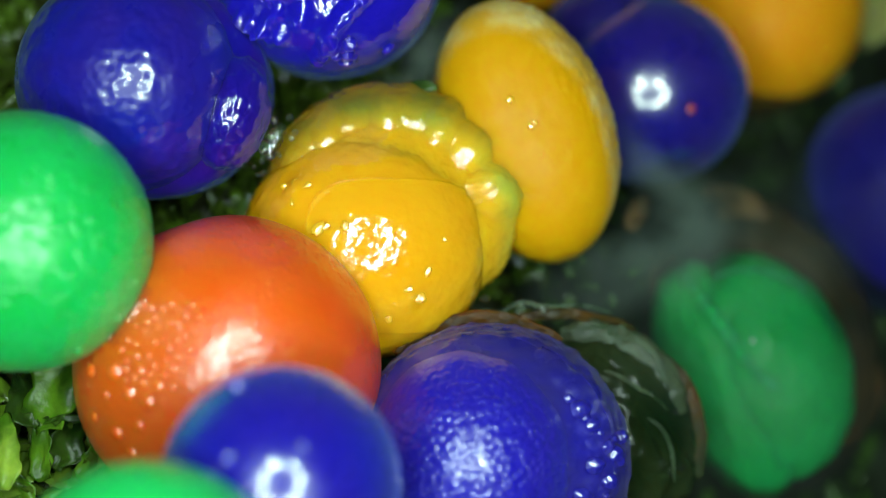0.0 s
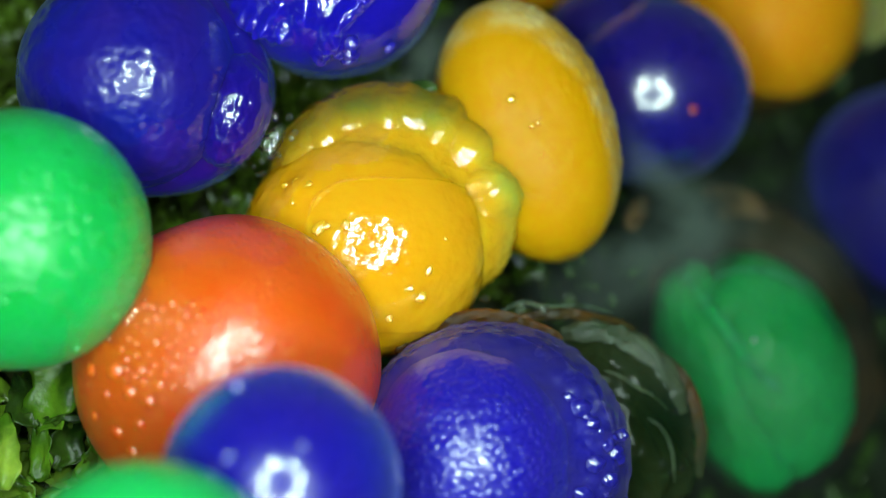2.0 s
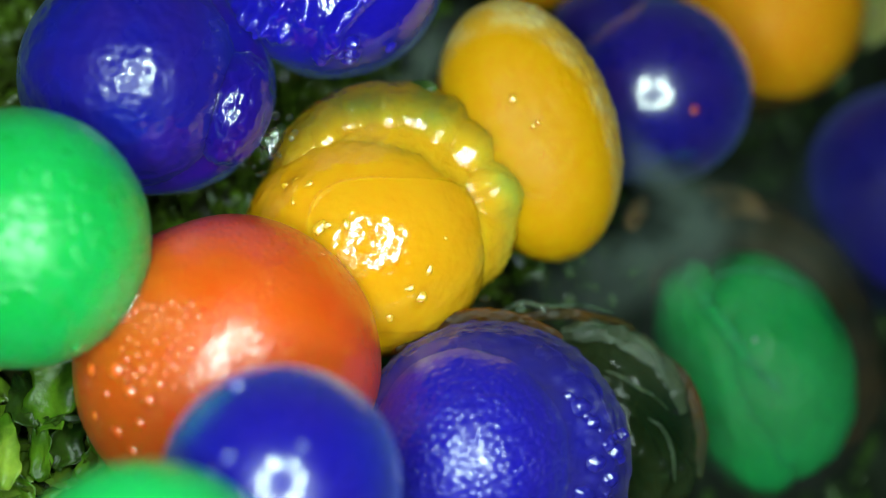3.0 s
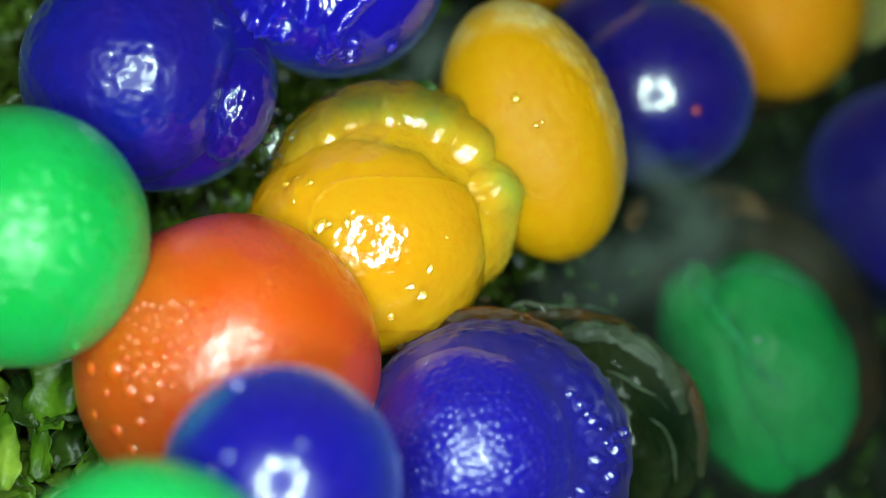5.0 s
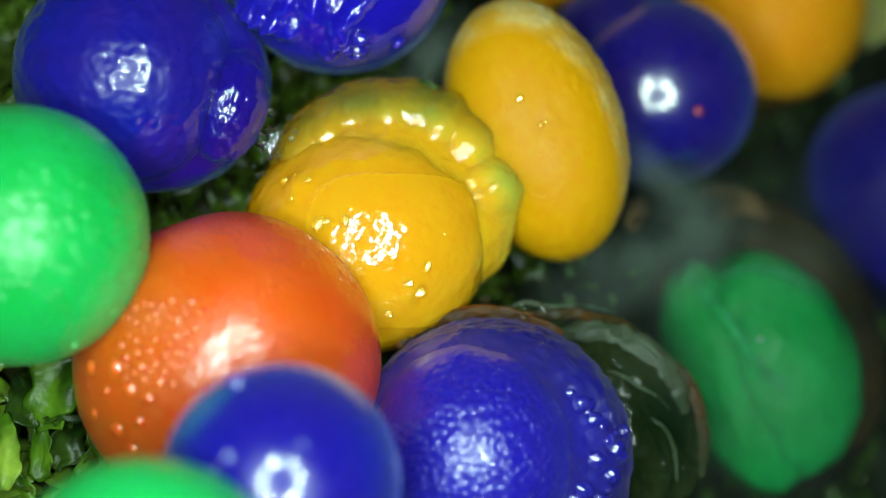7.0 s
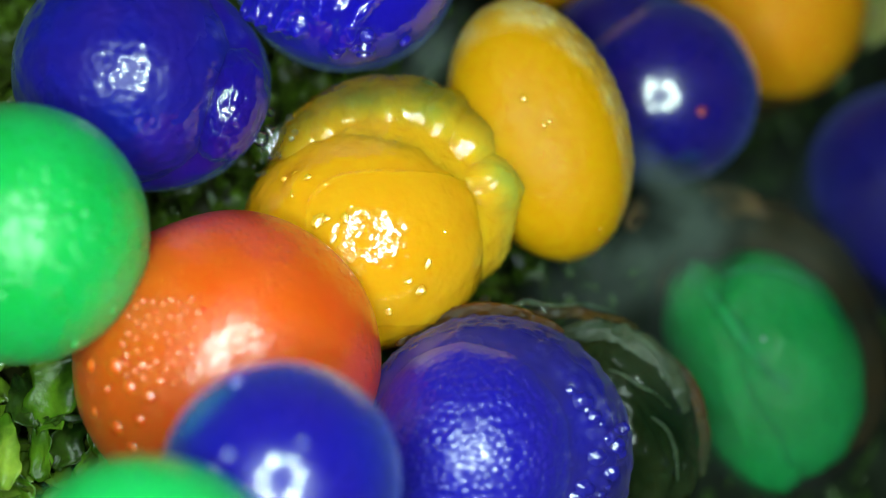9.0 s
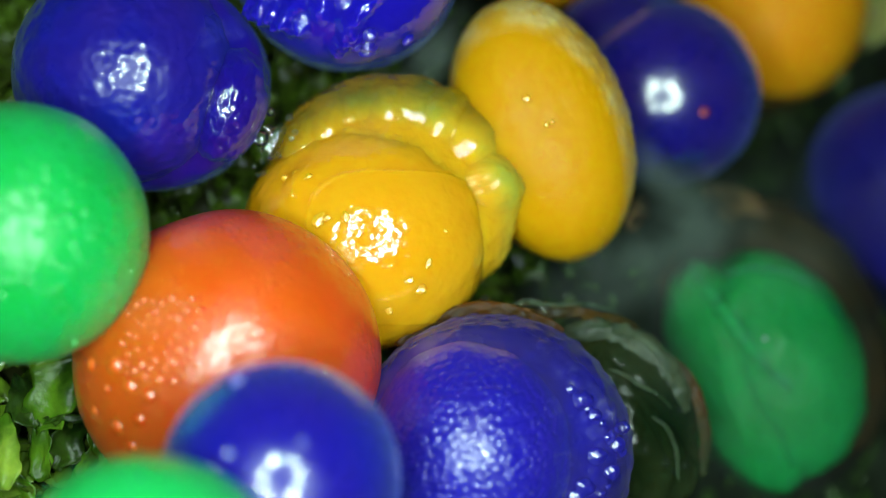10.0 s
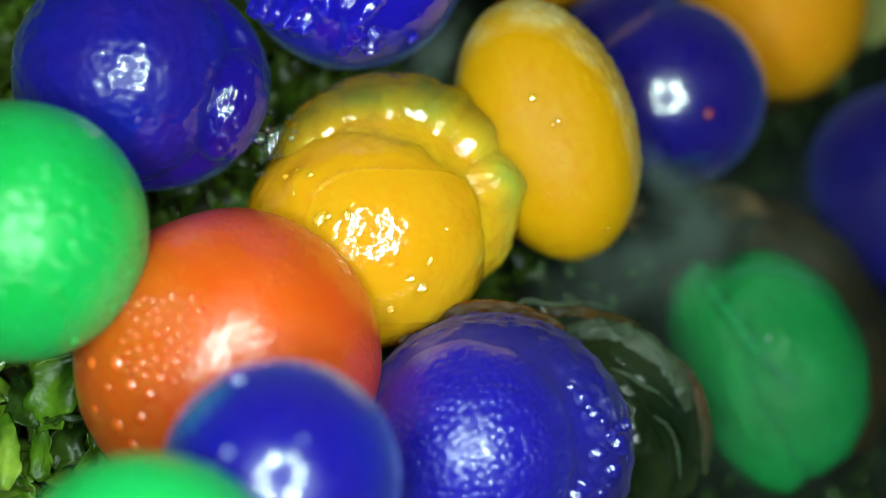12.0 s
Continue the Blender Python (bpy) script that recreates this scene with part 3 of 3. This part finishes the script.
for i, (x, y, r) in enumerate(((-2.60, 0.79, 0.17), (-2.32, 0.54, 0.22), (-2.69, 0.21, 0.20), (-3.03, 0.64, 0.13), (-2.48, 0.66, 0.12), (-1.94, -0.67, 0.20), (-1.10, -0.58, 0.14), (1.14, -2.77, 0.22), (0.82, -2.54, 0.15), (1.46, -2.00, 0.13), (0.21, -3.46, 0.13), (1.98, -0.99, 0.07), (-1.70, -0.60, 0.10))):
    up = 0.3 + 3.1 * math.sqrt(1 - ((x + 0.60) / 4.08) ** 2 - ((y + 1.15) / 3.78) ** 2)
    part("droplet", blob(r * 1.3, r * 0.9, r * 0.36, lambda n: 1 + 0.3 * lumps(n, 1.8, i), sub=4, at=(x, y, up + 0.02), turn=47 * i), DROP_YELLOW, yellow_front)

# the flattened yellow bead in its thin shell
yellow_back = holder("flattened yellow gel bead in a thin translucent shell")
part("body", blob(2.70, 4.28, 2.80, lambda n: 1 + 0.012 * lumps(n, 2.5, 9), at=(-0.26, -0.10, -0.08), turn=19, square=2.3), YELLOW_DULL, yellow_back)
for x, y, r in ((-0.17, 0.24, 0.13), (-0.05, 0.01, 0.08), (0.33, -0.66, 0.06), (0.22, -0.83, 0.09), (0.02, 0.02, 0.07)):
    z = math.sqrt(1 - x * x - y * y)
    c, sn = math.cos(radians(19)), math.sin(radians(19))
    bx, by = x * 2.80, y * 4.50
    drop = part("droplet", blob(r, r, r * 0.3, sub=3), DROP_YELLOW, yellow_back)
    drop.location = Vector((bx * c - by * sn, bx * sn + by * c, z * 2.92 * 1.03)) * U


def husk(n):
    return 1.0 + 0.010 * lumps(n, 2.5, 9) + 0.022 * ramp(n.x + 0.45 * n.y, 0.35, 0.8) * cells(n, 11, 9) + 0.006 * lumps(n, 7, 9)


part("shell", blob(2.94, 4.58, 2.88, husk, turn=19, square=2.5, sub=7, at=(-0.16, 0.02, 0)), SHELL, yellow_back, "thin translucent yellow shell with a beaded edge")

# the large dark blue bead with a smaller swelling at its side
blue_large = holder("dark blue gel bead with swellings at its side")
part("core", blob(3.58, 3.58, 3.58, lambda n: 1 + 0.008 * lumps(n, 3, 10) + 0.006 * lumps(n, 8, 10) + 0.0025 * lumps(n, 18, 10), at=(-0.62, 0.12, 0.7)), BLUE_WAVY, blue_large)
FLANK = (3.84, 3.49, 1.80)
part("rind", blob(*FLANK, skirt(lambda n: 1 + 0.012 * lumps(n, 4, 11) + 0.008 * lumps(n, 9, 11), FLANK, 3.6, (-0.62, 0.22, 0.7), (3.58, 3.58, 3.58), 0.10, 0.985), at=(0, -0.1, 0)), BLUE_FLANK, blue_large, "swollen blue rim")
part("swelling", blob(1.20, 1.85, 1.45, lambda n: 1 + 0.06 * lumps(n, 3, 12) + 0.02 * lumps(n, 8, 12), at=(2.68, -0.90, 1.15), turn=-14), BLUE_FLANK, blue_large, "small wet blue swelling")

for x, y, z, r in ((205, -108, 40, 14), (218, -92, 30, 10), (198, -86, 50, 8), (175, -118, 70, 11), (222, -60, 30, 8), (214, -122, 20, 9), (196, -30, 60, 6)):
    drop = part("droplet", blob(r * 0.018, r * 0.018, r * 0.013, lambda n: 1 + 0.15 * lumps(n, 2, r), sub=3), CLEAR_DROP, blue_large, "clear water droplet")
    drop.location = Vector((x, y, z)) * 0.0178 * U

blue_wrinkled = holder("blue gel bead with wrinkled glossy skin")
FOLDS = ((-0.72, -0.50, -0.30, -0.66, 1.0), (-0.08, -0.30, -0.16, -0.58, 0.8), (0.04, -0.66, 0.34, -0.34, 1.0), (-0.06, -0.81, 0.00, -0.76, 0.9), (0.08, -0.72, 0.20, -0.80, 0.9), (-0.40, -0.37, -0.22, -0.36, 0.9), (-0.40, -0.56, -0.34, -0.50, 0.7))


def wrinkled(n):
    k = 1 + 0.012 * lumps(n, 3, 12) + 0.004 * lumps(n, 8, 12)
    for ax, ay, bx, by, h in FOLDS:
        ux, uy = bx - ax, by - ay
        s = min(max(((n.x - ax) * ux + (n.y - ay) * uy) / (ux * ux + uy * uy), 0), 1)
        wave = 0.012 * math.sin(26 * s + 5 * h)
        d = math.hypot(n.x - ax - s * ux + wave, n.y - ay - s * uy + wave) / 0.052
        k += 0.085 * h * math.exp(-d * d) * (1 if n.z > 0 else 0) * (0.7 + 0.9 * abs(lumps(n, 16, 3)))
    return k


part("body", blob(3.83, 3.74, 3.46, wrinkled, sub=7, square=3.0), BLUE_WET, blue_wrinkled)
for x, y, long, turn in ((-0.03, -0.80, 0.24, 70), (0.10, -0.76, 0.20, 15), (0.18, -0.75, 0.26, 80), (0.16, -0.80, 0.26, -12), (0.20, -0.69, 0.22, 60), (0.00, -0.77, 0.22, 50), (0.48, -0.72, 0.12, -50)):
    n = Vector((x, y, math.sqrt(1 - x * x - y * y)))
    k = 1 / (math.hypot(x, y) ** 3.0 + n.z ** 3.0) ** (1 / 3.0)
    ridge = part("wrinkle", blob(long * 1.1, 0.23, 0.15, lambda n: 1 + 0.16 * lumps(n, 2.5, x * 9), sub=4, turn=turn), BLUE_WET, blue_wrinkled, "short glossy wrinkle")
    ridge.location = Vector((n.x * 3.83, n.y * 3.74, n.z * 3.46)) * (k + 0.03) * U


blue_far = holder("smooth dark blue gel bead behind the yellow one")
part("body", blob(3.47, 3.44, 3.26, lambda n: 1 + 0.01 * lumps(n, 3, 13)), BLUE_FAR_DIM, blue_far)
part("rind", blob(2.50, 2.08, 2.29, lambda n: 1 + 0.03 * lumps(n, 3, 13), at=(-1.42, 1.99, -0.53)), BLUE_DULL, blue_far, "swollen blue side")
# Added spot: a red lamp's reflection painted as a piece of gel.
red_spot = part("red_spot", blob(0.16, 0.18, 0.06, lambda n: 1 + 0.2 * lumps(n, 2, 3), sub=3), RED_GLINT, blue_far, "tiny red spot in place of a reflection")
red_spot.location = Vector((0.96, -0.89, 3.06)) * U
amber_far = holder("amber gel bead at the back of the heap")
part("body", blob(3.85, 3.97, 3.85, lambda n: 1 + 0.01 * lumps(n, 3, 14)), AMBER, amber_far)
amber_hidden = holder("amber gel bead almost hidden behind the flattened yellow one")
part("body", blob(3.50, 3.50, 3.40, lambda n: 1 + 0.01 * lumps(n, 3, 22)), AMBER, amber_hidden)
blue_edge = holder("dark blue gel bead low in the hollow")
part("body", blob(4.76, 4.83, 4.42, lambda n: 1 + 0.01 * lumps(n, 3, 15)), BLUE_DULL, blue_edge)

# the dark green bead, folded along its middle, in a dark brownish rind
green_folded = holder("dark green gel bead folded in two inside a brownish rind")


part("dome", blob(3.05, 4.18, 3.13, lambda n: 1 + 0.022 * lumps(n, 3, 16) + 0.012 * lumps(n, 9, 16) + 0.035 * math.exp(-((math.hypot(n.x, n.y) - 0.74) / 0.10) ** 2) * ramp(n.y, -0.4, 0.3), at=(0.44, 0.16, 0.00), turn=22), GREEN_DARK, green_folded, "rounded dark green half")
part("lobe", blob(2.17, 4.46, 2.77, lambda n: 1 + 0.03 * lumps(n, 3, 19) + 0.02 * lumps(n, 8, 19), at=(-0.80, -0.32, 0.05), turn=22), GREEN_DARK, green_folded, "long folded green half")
part("rind", blob(4.08, 5.50, 2.45, lambda n: 1 + 0.03 * lumps(n, 4, 17), at=(0.75, 0.75, -1.6), turn=20), BROWN_RIND, green_folded, "dark brownish translucent rind")

# Glare on the wet skin, put in as small pale blobs.
for x, y, z, r in ((45, 166, 60, 13), (34, 176, 58, 9), (72, -66, 126, 7), (58, -60, 130, 6), (25, -8, 150, 6), (-20, 60, 148, 5)):
    drop = part("droplet", blob(r * 0.022, r * 0.022, r * 0.016, sub=3), GLINT_PALE, green_folded, "pale spot in place of a glint on the wet gel")
    drop.location = Vector((x, y, z)) * 0.020 * U

clear_small = holder("clear olive wrinkled gel bead beside the frosted blue one")
part("body", blob(3.64, 4.03, 2.11, lambda n: 1 + 0.035 * ridged(Vector((n.x * 1.8 + n.y * 1.2, (n.y - n.x) * 0.5, n.z * 0.8)), 2.0, 18) + 0.035 * lumps(n, 4, 18) + 0.012 * lumps(n, 11, 18) - 0.04, sub=7), OLIVE, clear_small)
for x, y, z, r in ((112, -30, 88, 10), (128, -48, 82, 6), (150, -40, 66, 8), (60, 175, 60, 6), (100, 150, 58, 7), (140, 60, 70, 5)):
    drop = part("droplet", blob(r * 0.020, r * 0.020, r * 0.016, sub=3), CLEAR_DROP, clear_small, "clear water droplet")
    drop.location = Vector((x, y, z)) * 0.0185 * U


def fold(points, wide, mat, label, seed, owner):
    """A thin wavy lip of gel along a curve over a bead's skin."""
    bm = bmesh.new()
    curve = []
    for i in range(41):
        u = i / 40 * (len(points) - 1)
        k = min(int(u), len(points) - 2)
        p = [Vector(points[min(max(k + j, 0), len(points) - 1)]) for j in (-1, 0, 1, 2)]
        w = u - k
        curve.append(0.5 * (2 * p[1] + (p[2] - p[0]) * w + (2 * p[0] - 5 * p[1] + 4 * p[2] - p[3]) * w * w + (3 * p[1] - p[0] - 3 * p[2] + p[3]) * w ** 3))
    rows = []
    for i, c in enumerate(curve):
        ahead = (curve[min(i + 1, 40)] - curve[max(i - 1, 0)]).normalized()
        side = Vector((ahead.y, -ahead.x, 0))
        taper = math.sin(math.pi * (0.04 + 0.92 * i / 40)) ** 0.5
        row = []
        for j in range(16):
            q = 2 * math.pi * j / 16
            sway = 0.35 * wide * noise.noise(Vector((i * 0.16, seed, j * 0.05)))
            row.append(bm.verts.new((c + side * (wide * taper * math.cos(q) + sway) + Vector((0, 0, 0.20 * wide * taper * math.sin(q) + 0.1 * noise.noise(Vector((i * 0.4, j, seed)))))) * U))
        rows.append(row)
    for a, b in zip(rows, rows[1:]):
        for j in range(16):
            bm.faces.new((a[j], a[(j + 1) % 16], b[(j + 1) % 16], b[j]))
    bm.faces.new(rows[0])
    bm.faces.new(rows[-1])
    bmesh.ops.recalc_face_normals(bm, faces=bm.faces)
    part("fold", bm, mat, owner, label)


fold(((-1.19, 3.65, 0.84), (-0.19, 3.69, 0.92), (0.88, 3.26, 1.04), (1.84, 2.50, 1.15), (2.46, 1.73, 1.19), (2.80, 1.00, 1.15)), 0.66, OLIVE_MID, "dark olive flap", 1, clear_small)
fold(((-1.15, 3.76, 1.11), (0.00, 3.92, 1.15), (0.58, 3.88, 1.19), (1.15, 3.61, 1.27), (1.88, 3.03, 1.34), (2.19, 2.34, 1.38), (2.46, 1.84, 1.38)), 0.09, OLIVE_PALE, "pale edge of the flap", 7, clear_small)
fold(((0.38, 3.76, 1.15), (0.77, 3.76, 1.23), (1.11, 3.53, 1.31)), 0.24, OLIVE_PALE, "pale edge of the flap", 8, clear_small)
fold(((0.19, 2.50, 1.84), (0.69, 2.34, 1.88), (1.19, 2.00, 1.92), (1.73, 1.73, 1.88), (2.30, 1.19, 1.77)), 0.07, OLIVE_PALE, "thin pale fold", 2, clear_small)
fold(((1.61, 0.96, 1.88), (2.11, 0.58, 1.88), (2.42, -0.19, 1.84), (2.50, -1.15, 1.77)), 0.07, OLIVE_PALE, "thin pale fold", 3, clear_small)
fold(((1.73, 3.30, 0.69), (2.80, 2.34, 0.81), (3.34, 1.19, 0.84), (3.53, 0.00, 0.81), (3.46, -1.15, 0.77)), 0.22, LIP_REFLECTION, "outer fold coloured as a brownish reflection", 4, clear_small)
fold(((-4.03, 3.96, 1.34), (-2.88, 4.19, 1.27), (-1.73, 4.30, 1.15), (-0.77, 4.34, 1.04), (0.38, 4.11, 0.84), (1.34, 3.76, 0.58)), 0.20, REFLECTION_FILM, "film at the edge coloured as reflected orange", 5, clear_small)
fold(((-4.15, 4.61, 1.15), (-3.26, 4.42, 1.15), (-2.50, 4.72, 1.15), (-1.73, 4.57, 1.15), (-0.38, 4.61, 0.96), (0.58, 4.34, 0.77)), 0.08, OLIVE_PALE, "thin pale water edge", 9, clear_small)


fold(((-2.65, 3.57, 1.27), (-2.34, 3.07, 1.77), (-2.15, 2.80, 2.04), (-1.84, 2.34, 2.36), (-1.42, 1.73, 2.65), (-0.98, 1.09, 2.82), (-0.42, 0.31, 3.01), (0.38, -0.38, 3.07), (0.56, -1.29, 2.92)), 0.20, GREEN_SEAM, "pale green seam", 6, green_folded)
fold(((-1.61, 3.30, 1.61), (-0.77, 3.53, 1.77), (0.38, 3.42, 1.88), (1.34, 2.92, 1.88), (2.15, 2.00, 1.77), (2.50, 0.96, 1.61)), 0.13, GREEN_SEAM, "pale edge of the dome", 10, green_folded)


fold(((-3.07, 3.30, -0.55), (-1.99, 4.02, -0.55), (-0.74, 4.40, -0.55), (0.52, 4.38, -0.55), (1.42, 4.15, -0.55), (2.30, 3.70, -0.55)), 0.24, REFLECTION_FILM, "film round the rim coloured as reflected orange", 12, blue_frosted)


# ---- water drops ----
for where, r in (((2.54, -1.97, -1.95), 0.20), ((2.76, -1.84, -1.87), 0.13), ((3.32, -1.97, -1.95), 0.15), ((1.37, -1.61, -2.13), 0.16), ((1.76, -2.19, -1.78), 0.12)):
    drop = tagged(new("water_drop", mesh_of(blob(r, r * 0.8, r * 0.6, lambda n: 1 + 0.5 * lumps(n, 1.4, r * 9), sub=5), "water_drop", CLEAR_DROP)), "clear water drop on the wet gel", "water drop", "water drops")
    drop.matrix_world = lie(*where)


def film_of_water(where, axes, turn, seed, label):
    """A thin lumpy film of water held between two beads."""
    ob = tagged(new("water_film", mesh_of(blob(*axes, lambda n: 1 + 0.16 * lumps(n, 1.6, seed) + 0.05 * lumps(n, 4, seed), sub=5), "water_film", WET_FILM)), label, "water", "water films between the beads")
    ob.matrix_world = lie(*where, 0, 0, turn)
    return ob


wet_gap = film_of_water((-5.42, 3.42, -0.70), (0.26, 0.62, 0.10), -28, 1, "clear water film with droplets between the blue and yellow beads")
rng = random.Random(17)
for i in range(10):
    a, q, r = rng.uniform(0, 2 * math.pi), rng.uniform(0.1, 1.0) ** 0.5, rng.uniform(0.07, 0.13)
    part("droplet", blob(r, r * rng.uniform(0.6, 1.0), r * 0.4, lambda n: 1 + 0.25 * lumps(n, 2, i), sub=4, at=(0.58 * q * math.cos(a), 1.25 * q * math.sin(a), 0.12), turn=rng.uniform(0, 180)), CLEAR_DROP, wet_gap)


meniscus = film_of_water((-8.98, -1.97, 4.40), (0.34, 1.00, 0.26), -34, 5, "clear water drawn between the green and orange beads")


# ---- cloudy water between the beads ----
cloud = tagged(new("cloudy_water"), "thin milky water between the yellow and green beads", "water")


def wisp(where, rx, ry, turn, mat=MURK):
    """A thin domed film of cloudy water."""
    bm = bmesh.new()
    rings, n = 8, 36
    rows = []
    for i in range(1, rings + 1):
        s = i / rings
        rows.append([bm.verts.new((rx * s * math.cos(q) * U, ry * s * math.sin(q) * U, (0.5 * (1 - s * s) + 0.15 * s * s * math.sin(3 * q + 4 * s)) * U)) for q in (2 * math.pi * j / n for j in range(n))])
    top = bm.verts.new((0, 0, 0.5 * U))
    for j in range(n):
        bm.faces.new((top, rows[0][j], rows[0][(j + 1) % n]))
        for a, b in zip(rows, rows[1:]):
            bm.faces.new((a[j], b[j], b[(j + 1) % n], a[(j + 1) % n]))
    ob = part("wisp", bm, mat, cloud)
    ob.matrix_world = lie(*where, 0, 0, turn)
    return ob


wisp((7.76, 2.50, -5.33), 2.2, 1.0, -38)
wisp((9.10, 1.45, -5.33), 2.9, 1.9, -15, MURK_THIN)
wisp((8.60, 0.95, -5.33), 1.7, 2.5, 8)
wisp((12.30, 0.60, -5.50), 3.4, 3.4, 0, MURK_FAINT)
wisp((6.40, -0.10, -4.00), 2.6, 1.1, 18)
wisp((7.88, 0.02, -4.09), 2.5, 3.0, -12, MURK_THIN)
wisp((6.58, 3.35, -5.33), 1.2, 2.2, 35, MURK_THIN)
wisp((5.24, -1.12, -3.55), 3.2, 1.9, 25, MURK_THIN)
wisp((10.13, -3.69, -2.31), 5.2, 6.2, 20, MURK_FAINT)
wisp((-0.15, 6.61, -5.50), 1.1, 1.6, -20)
wisp((0.20, 7.42, -5.50), 0.9, 1.8, -25)
wisp((-0.75, 6.55, -5.40), 1.1, 1.5, -30)
wisp((-0.55, 7.30, -5.30), 0.8, 1.5, -35)
wisp((-1.49, 5.47, -3.02), 1.5, 0.6, 5, MURK_THIN)


# ---- scales that fit each bead to the camera's view at its chosen depth ----
green_near.scale = (1.0165,) * 3
orange.scale = (1.0103,) * 3
green_folded.scale = (1.0468,) * 3
blue_far.scale = (1.0273,) * 3
amber_far.scale = (1.0168,) * 3


# ---- how the beads creep as they swell ----
def creep(thing, rows, rz=0):
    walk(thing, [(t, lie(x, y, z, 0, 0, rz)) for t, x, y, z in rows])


def motions():
    creep(green_near, [(0, -12.187, 0.229, 4.200), (3, -12.253, 0.310, 4.200), (6, -12.285, 0.376, 4.200), (9, -12.302, 0.441, 4.200), (12, -12.318, 0.506, 4.200)])
    creep(orange, [(0, -6.619, -3.650, 0.900), (3, -6.619, -3.615, 0.900), (6, -6.619, -3.562, 0.900), (9, -6.619, -3.493, 0.900), (12, -6.601, -3.423, 0.900)])
    creep(blue_near, [(0, -4.351, -6.322, 7.642), (3, -4.351, -6.307, 7.642), (6, -4.351, -6.276, 7.642), (9, -4.351, -6.216, 7.642), (12, -4.351, -6.155, 7.642)])
    creep(green_low, [(0, -7.345, -8.775, 11.374), (3, -7.345, -8.775, 11.374), (6, -7.345, -8.734, 11.374), (9, -7.345, -8.664, 11.374), (12, -7.303, -8.595, 11.374)])
    creep(blue_frosted, [(0, 1.508, -6.661, -0.533), (3, 1.526, -6.589, -0.533), (6, 1.562, -6.517, -0.533), (9, 1.562, -6.410, -0.533), (12, 1.598, -6.320, -0.533)])
    creep(yellow_front, [(0, -1.943, 1.289, -2.666), (3, -1.906, 1.327, -2.666), (6, -1.868, 1.383, -2.666), (7, -1.943, 1.457, -2.666), (9, -1.943, 1.532, -2.666), (12, -1.887, 1.607, -2.666)])
    creep(yellow_back, [(0, 2.961, 3.961, -4.265), (3, 3.058, 3.981, -4.265), (6, 3.231, 4.000, -4.265), (9, 3.420, 4.000, -4.265), (12, 3.690, 4.019, -4.265)])
    creep(blue_large, [(0, -9.348, 5.185, -1.422), (3, -9.293, 5.331, -1.422), (6, -9.239, 5.477, -1.422), (6.6, -9.421, 5.404, -1.422), (9, -9.458, 5.441, -1.422), (12, -9.476, 5.459, -1.422)])
    creep(blue_wrinkled, [(0, -3.811, 9.398, -2.666), (3, -3.718, 9.454, -2.666), (6, -3.606, 9.510, -2.666), (7, -3.475, 9.585, -2.666), (9, -3.251, 9.659, -2.666), (12, -3.027, 9.734, -2.666)])
    creep(blue_far, [(0, 7.840, 5.912, -10.000), (3, 7.968, 5.870, -10.000), (6, 8.073, 5.848, -10.000), (9, 8.221, 5.806, -10.000), (12, 8.476, 5.743, -10.000)])
    creep(amber_far, [(0, 13.681, 10.118, -17.500), (6, 13.754, 10.143, -17.500), (12, 13.825, 10.166, -17.500)])
    creep(amber_hidden, [(0, 3.900, 12.900, -13.000), (12, 3.960, 12.880, -13.000)])
    creep(blue_edge, [(0, 19.311, 1.999, -15.995), (6, 19.335, 2.022, -15.995), (12, 19.358, 2.045, -15.995)])
    creep(green_folded, [(0, 11.371, -4.498, -9.500), (3, 11.456, -4.477, -9.500), (6, 11.602, -4.456, -9.500), (9, 11.750, -4.435, -9.500), (12, 11.939, -4.414, -9.500)])
    creep(meniscus, [(0, -8.98, -1.97, 4.40), (2.0, -9.00, -1.95, 4.40), (3.2, -9.20, -1.85, 4.20), (4.6, -10.30, -1.20, 2.80), (12, -10.50, -1.10, 2.60)], -34)
    creep(clear_small, [(0, 5.099, -6.498, -4.088), (3, 5.118, -6.498, -4.088), (6, 5.176, -6.498, -4.088), (9, 5.214, -6.460, -4.088), (12, 5.291, -6.422, -4.088)])


motions()
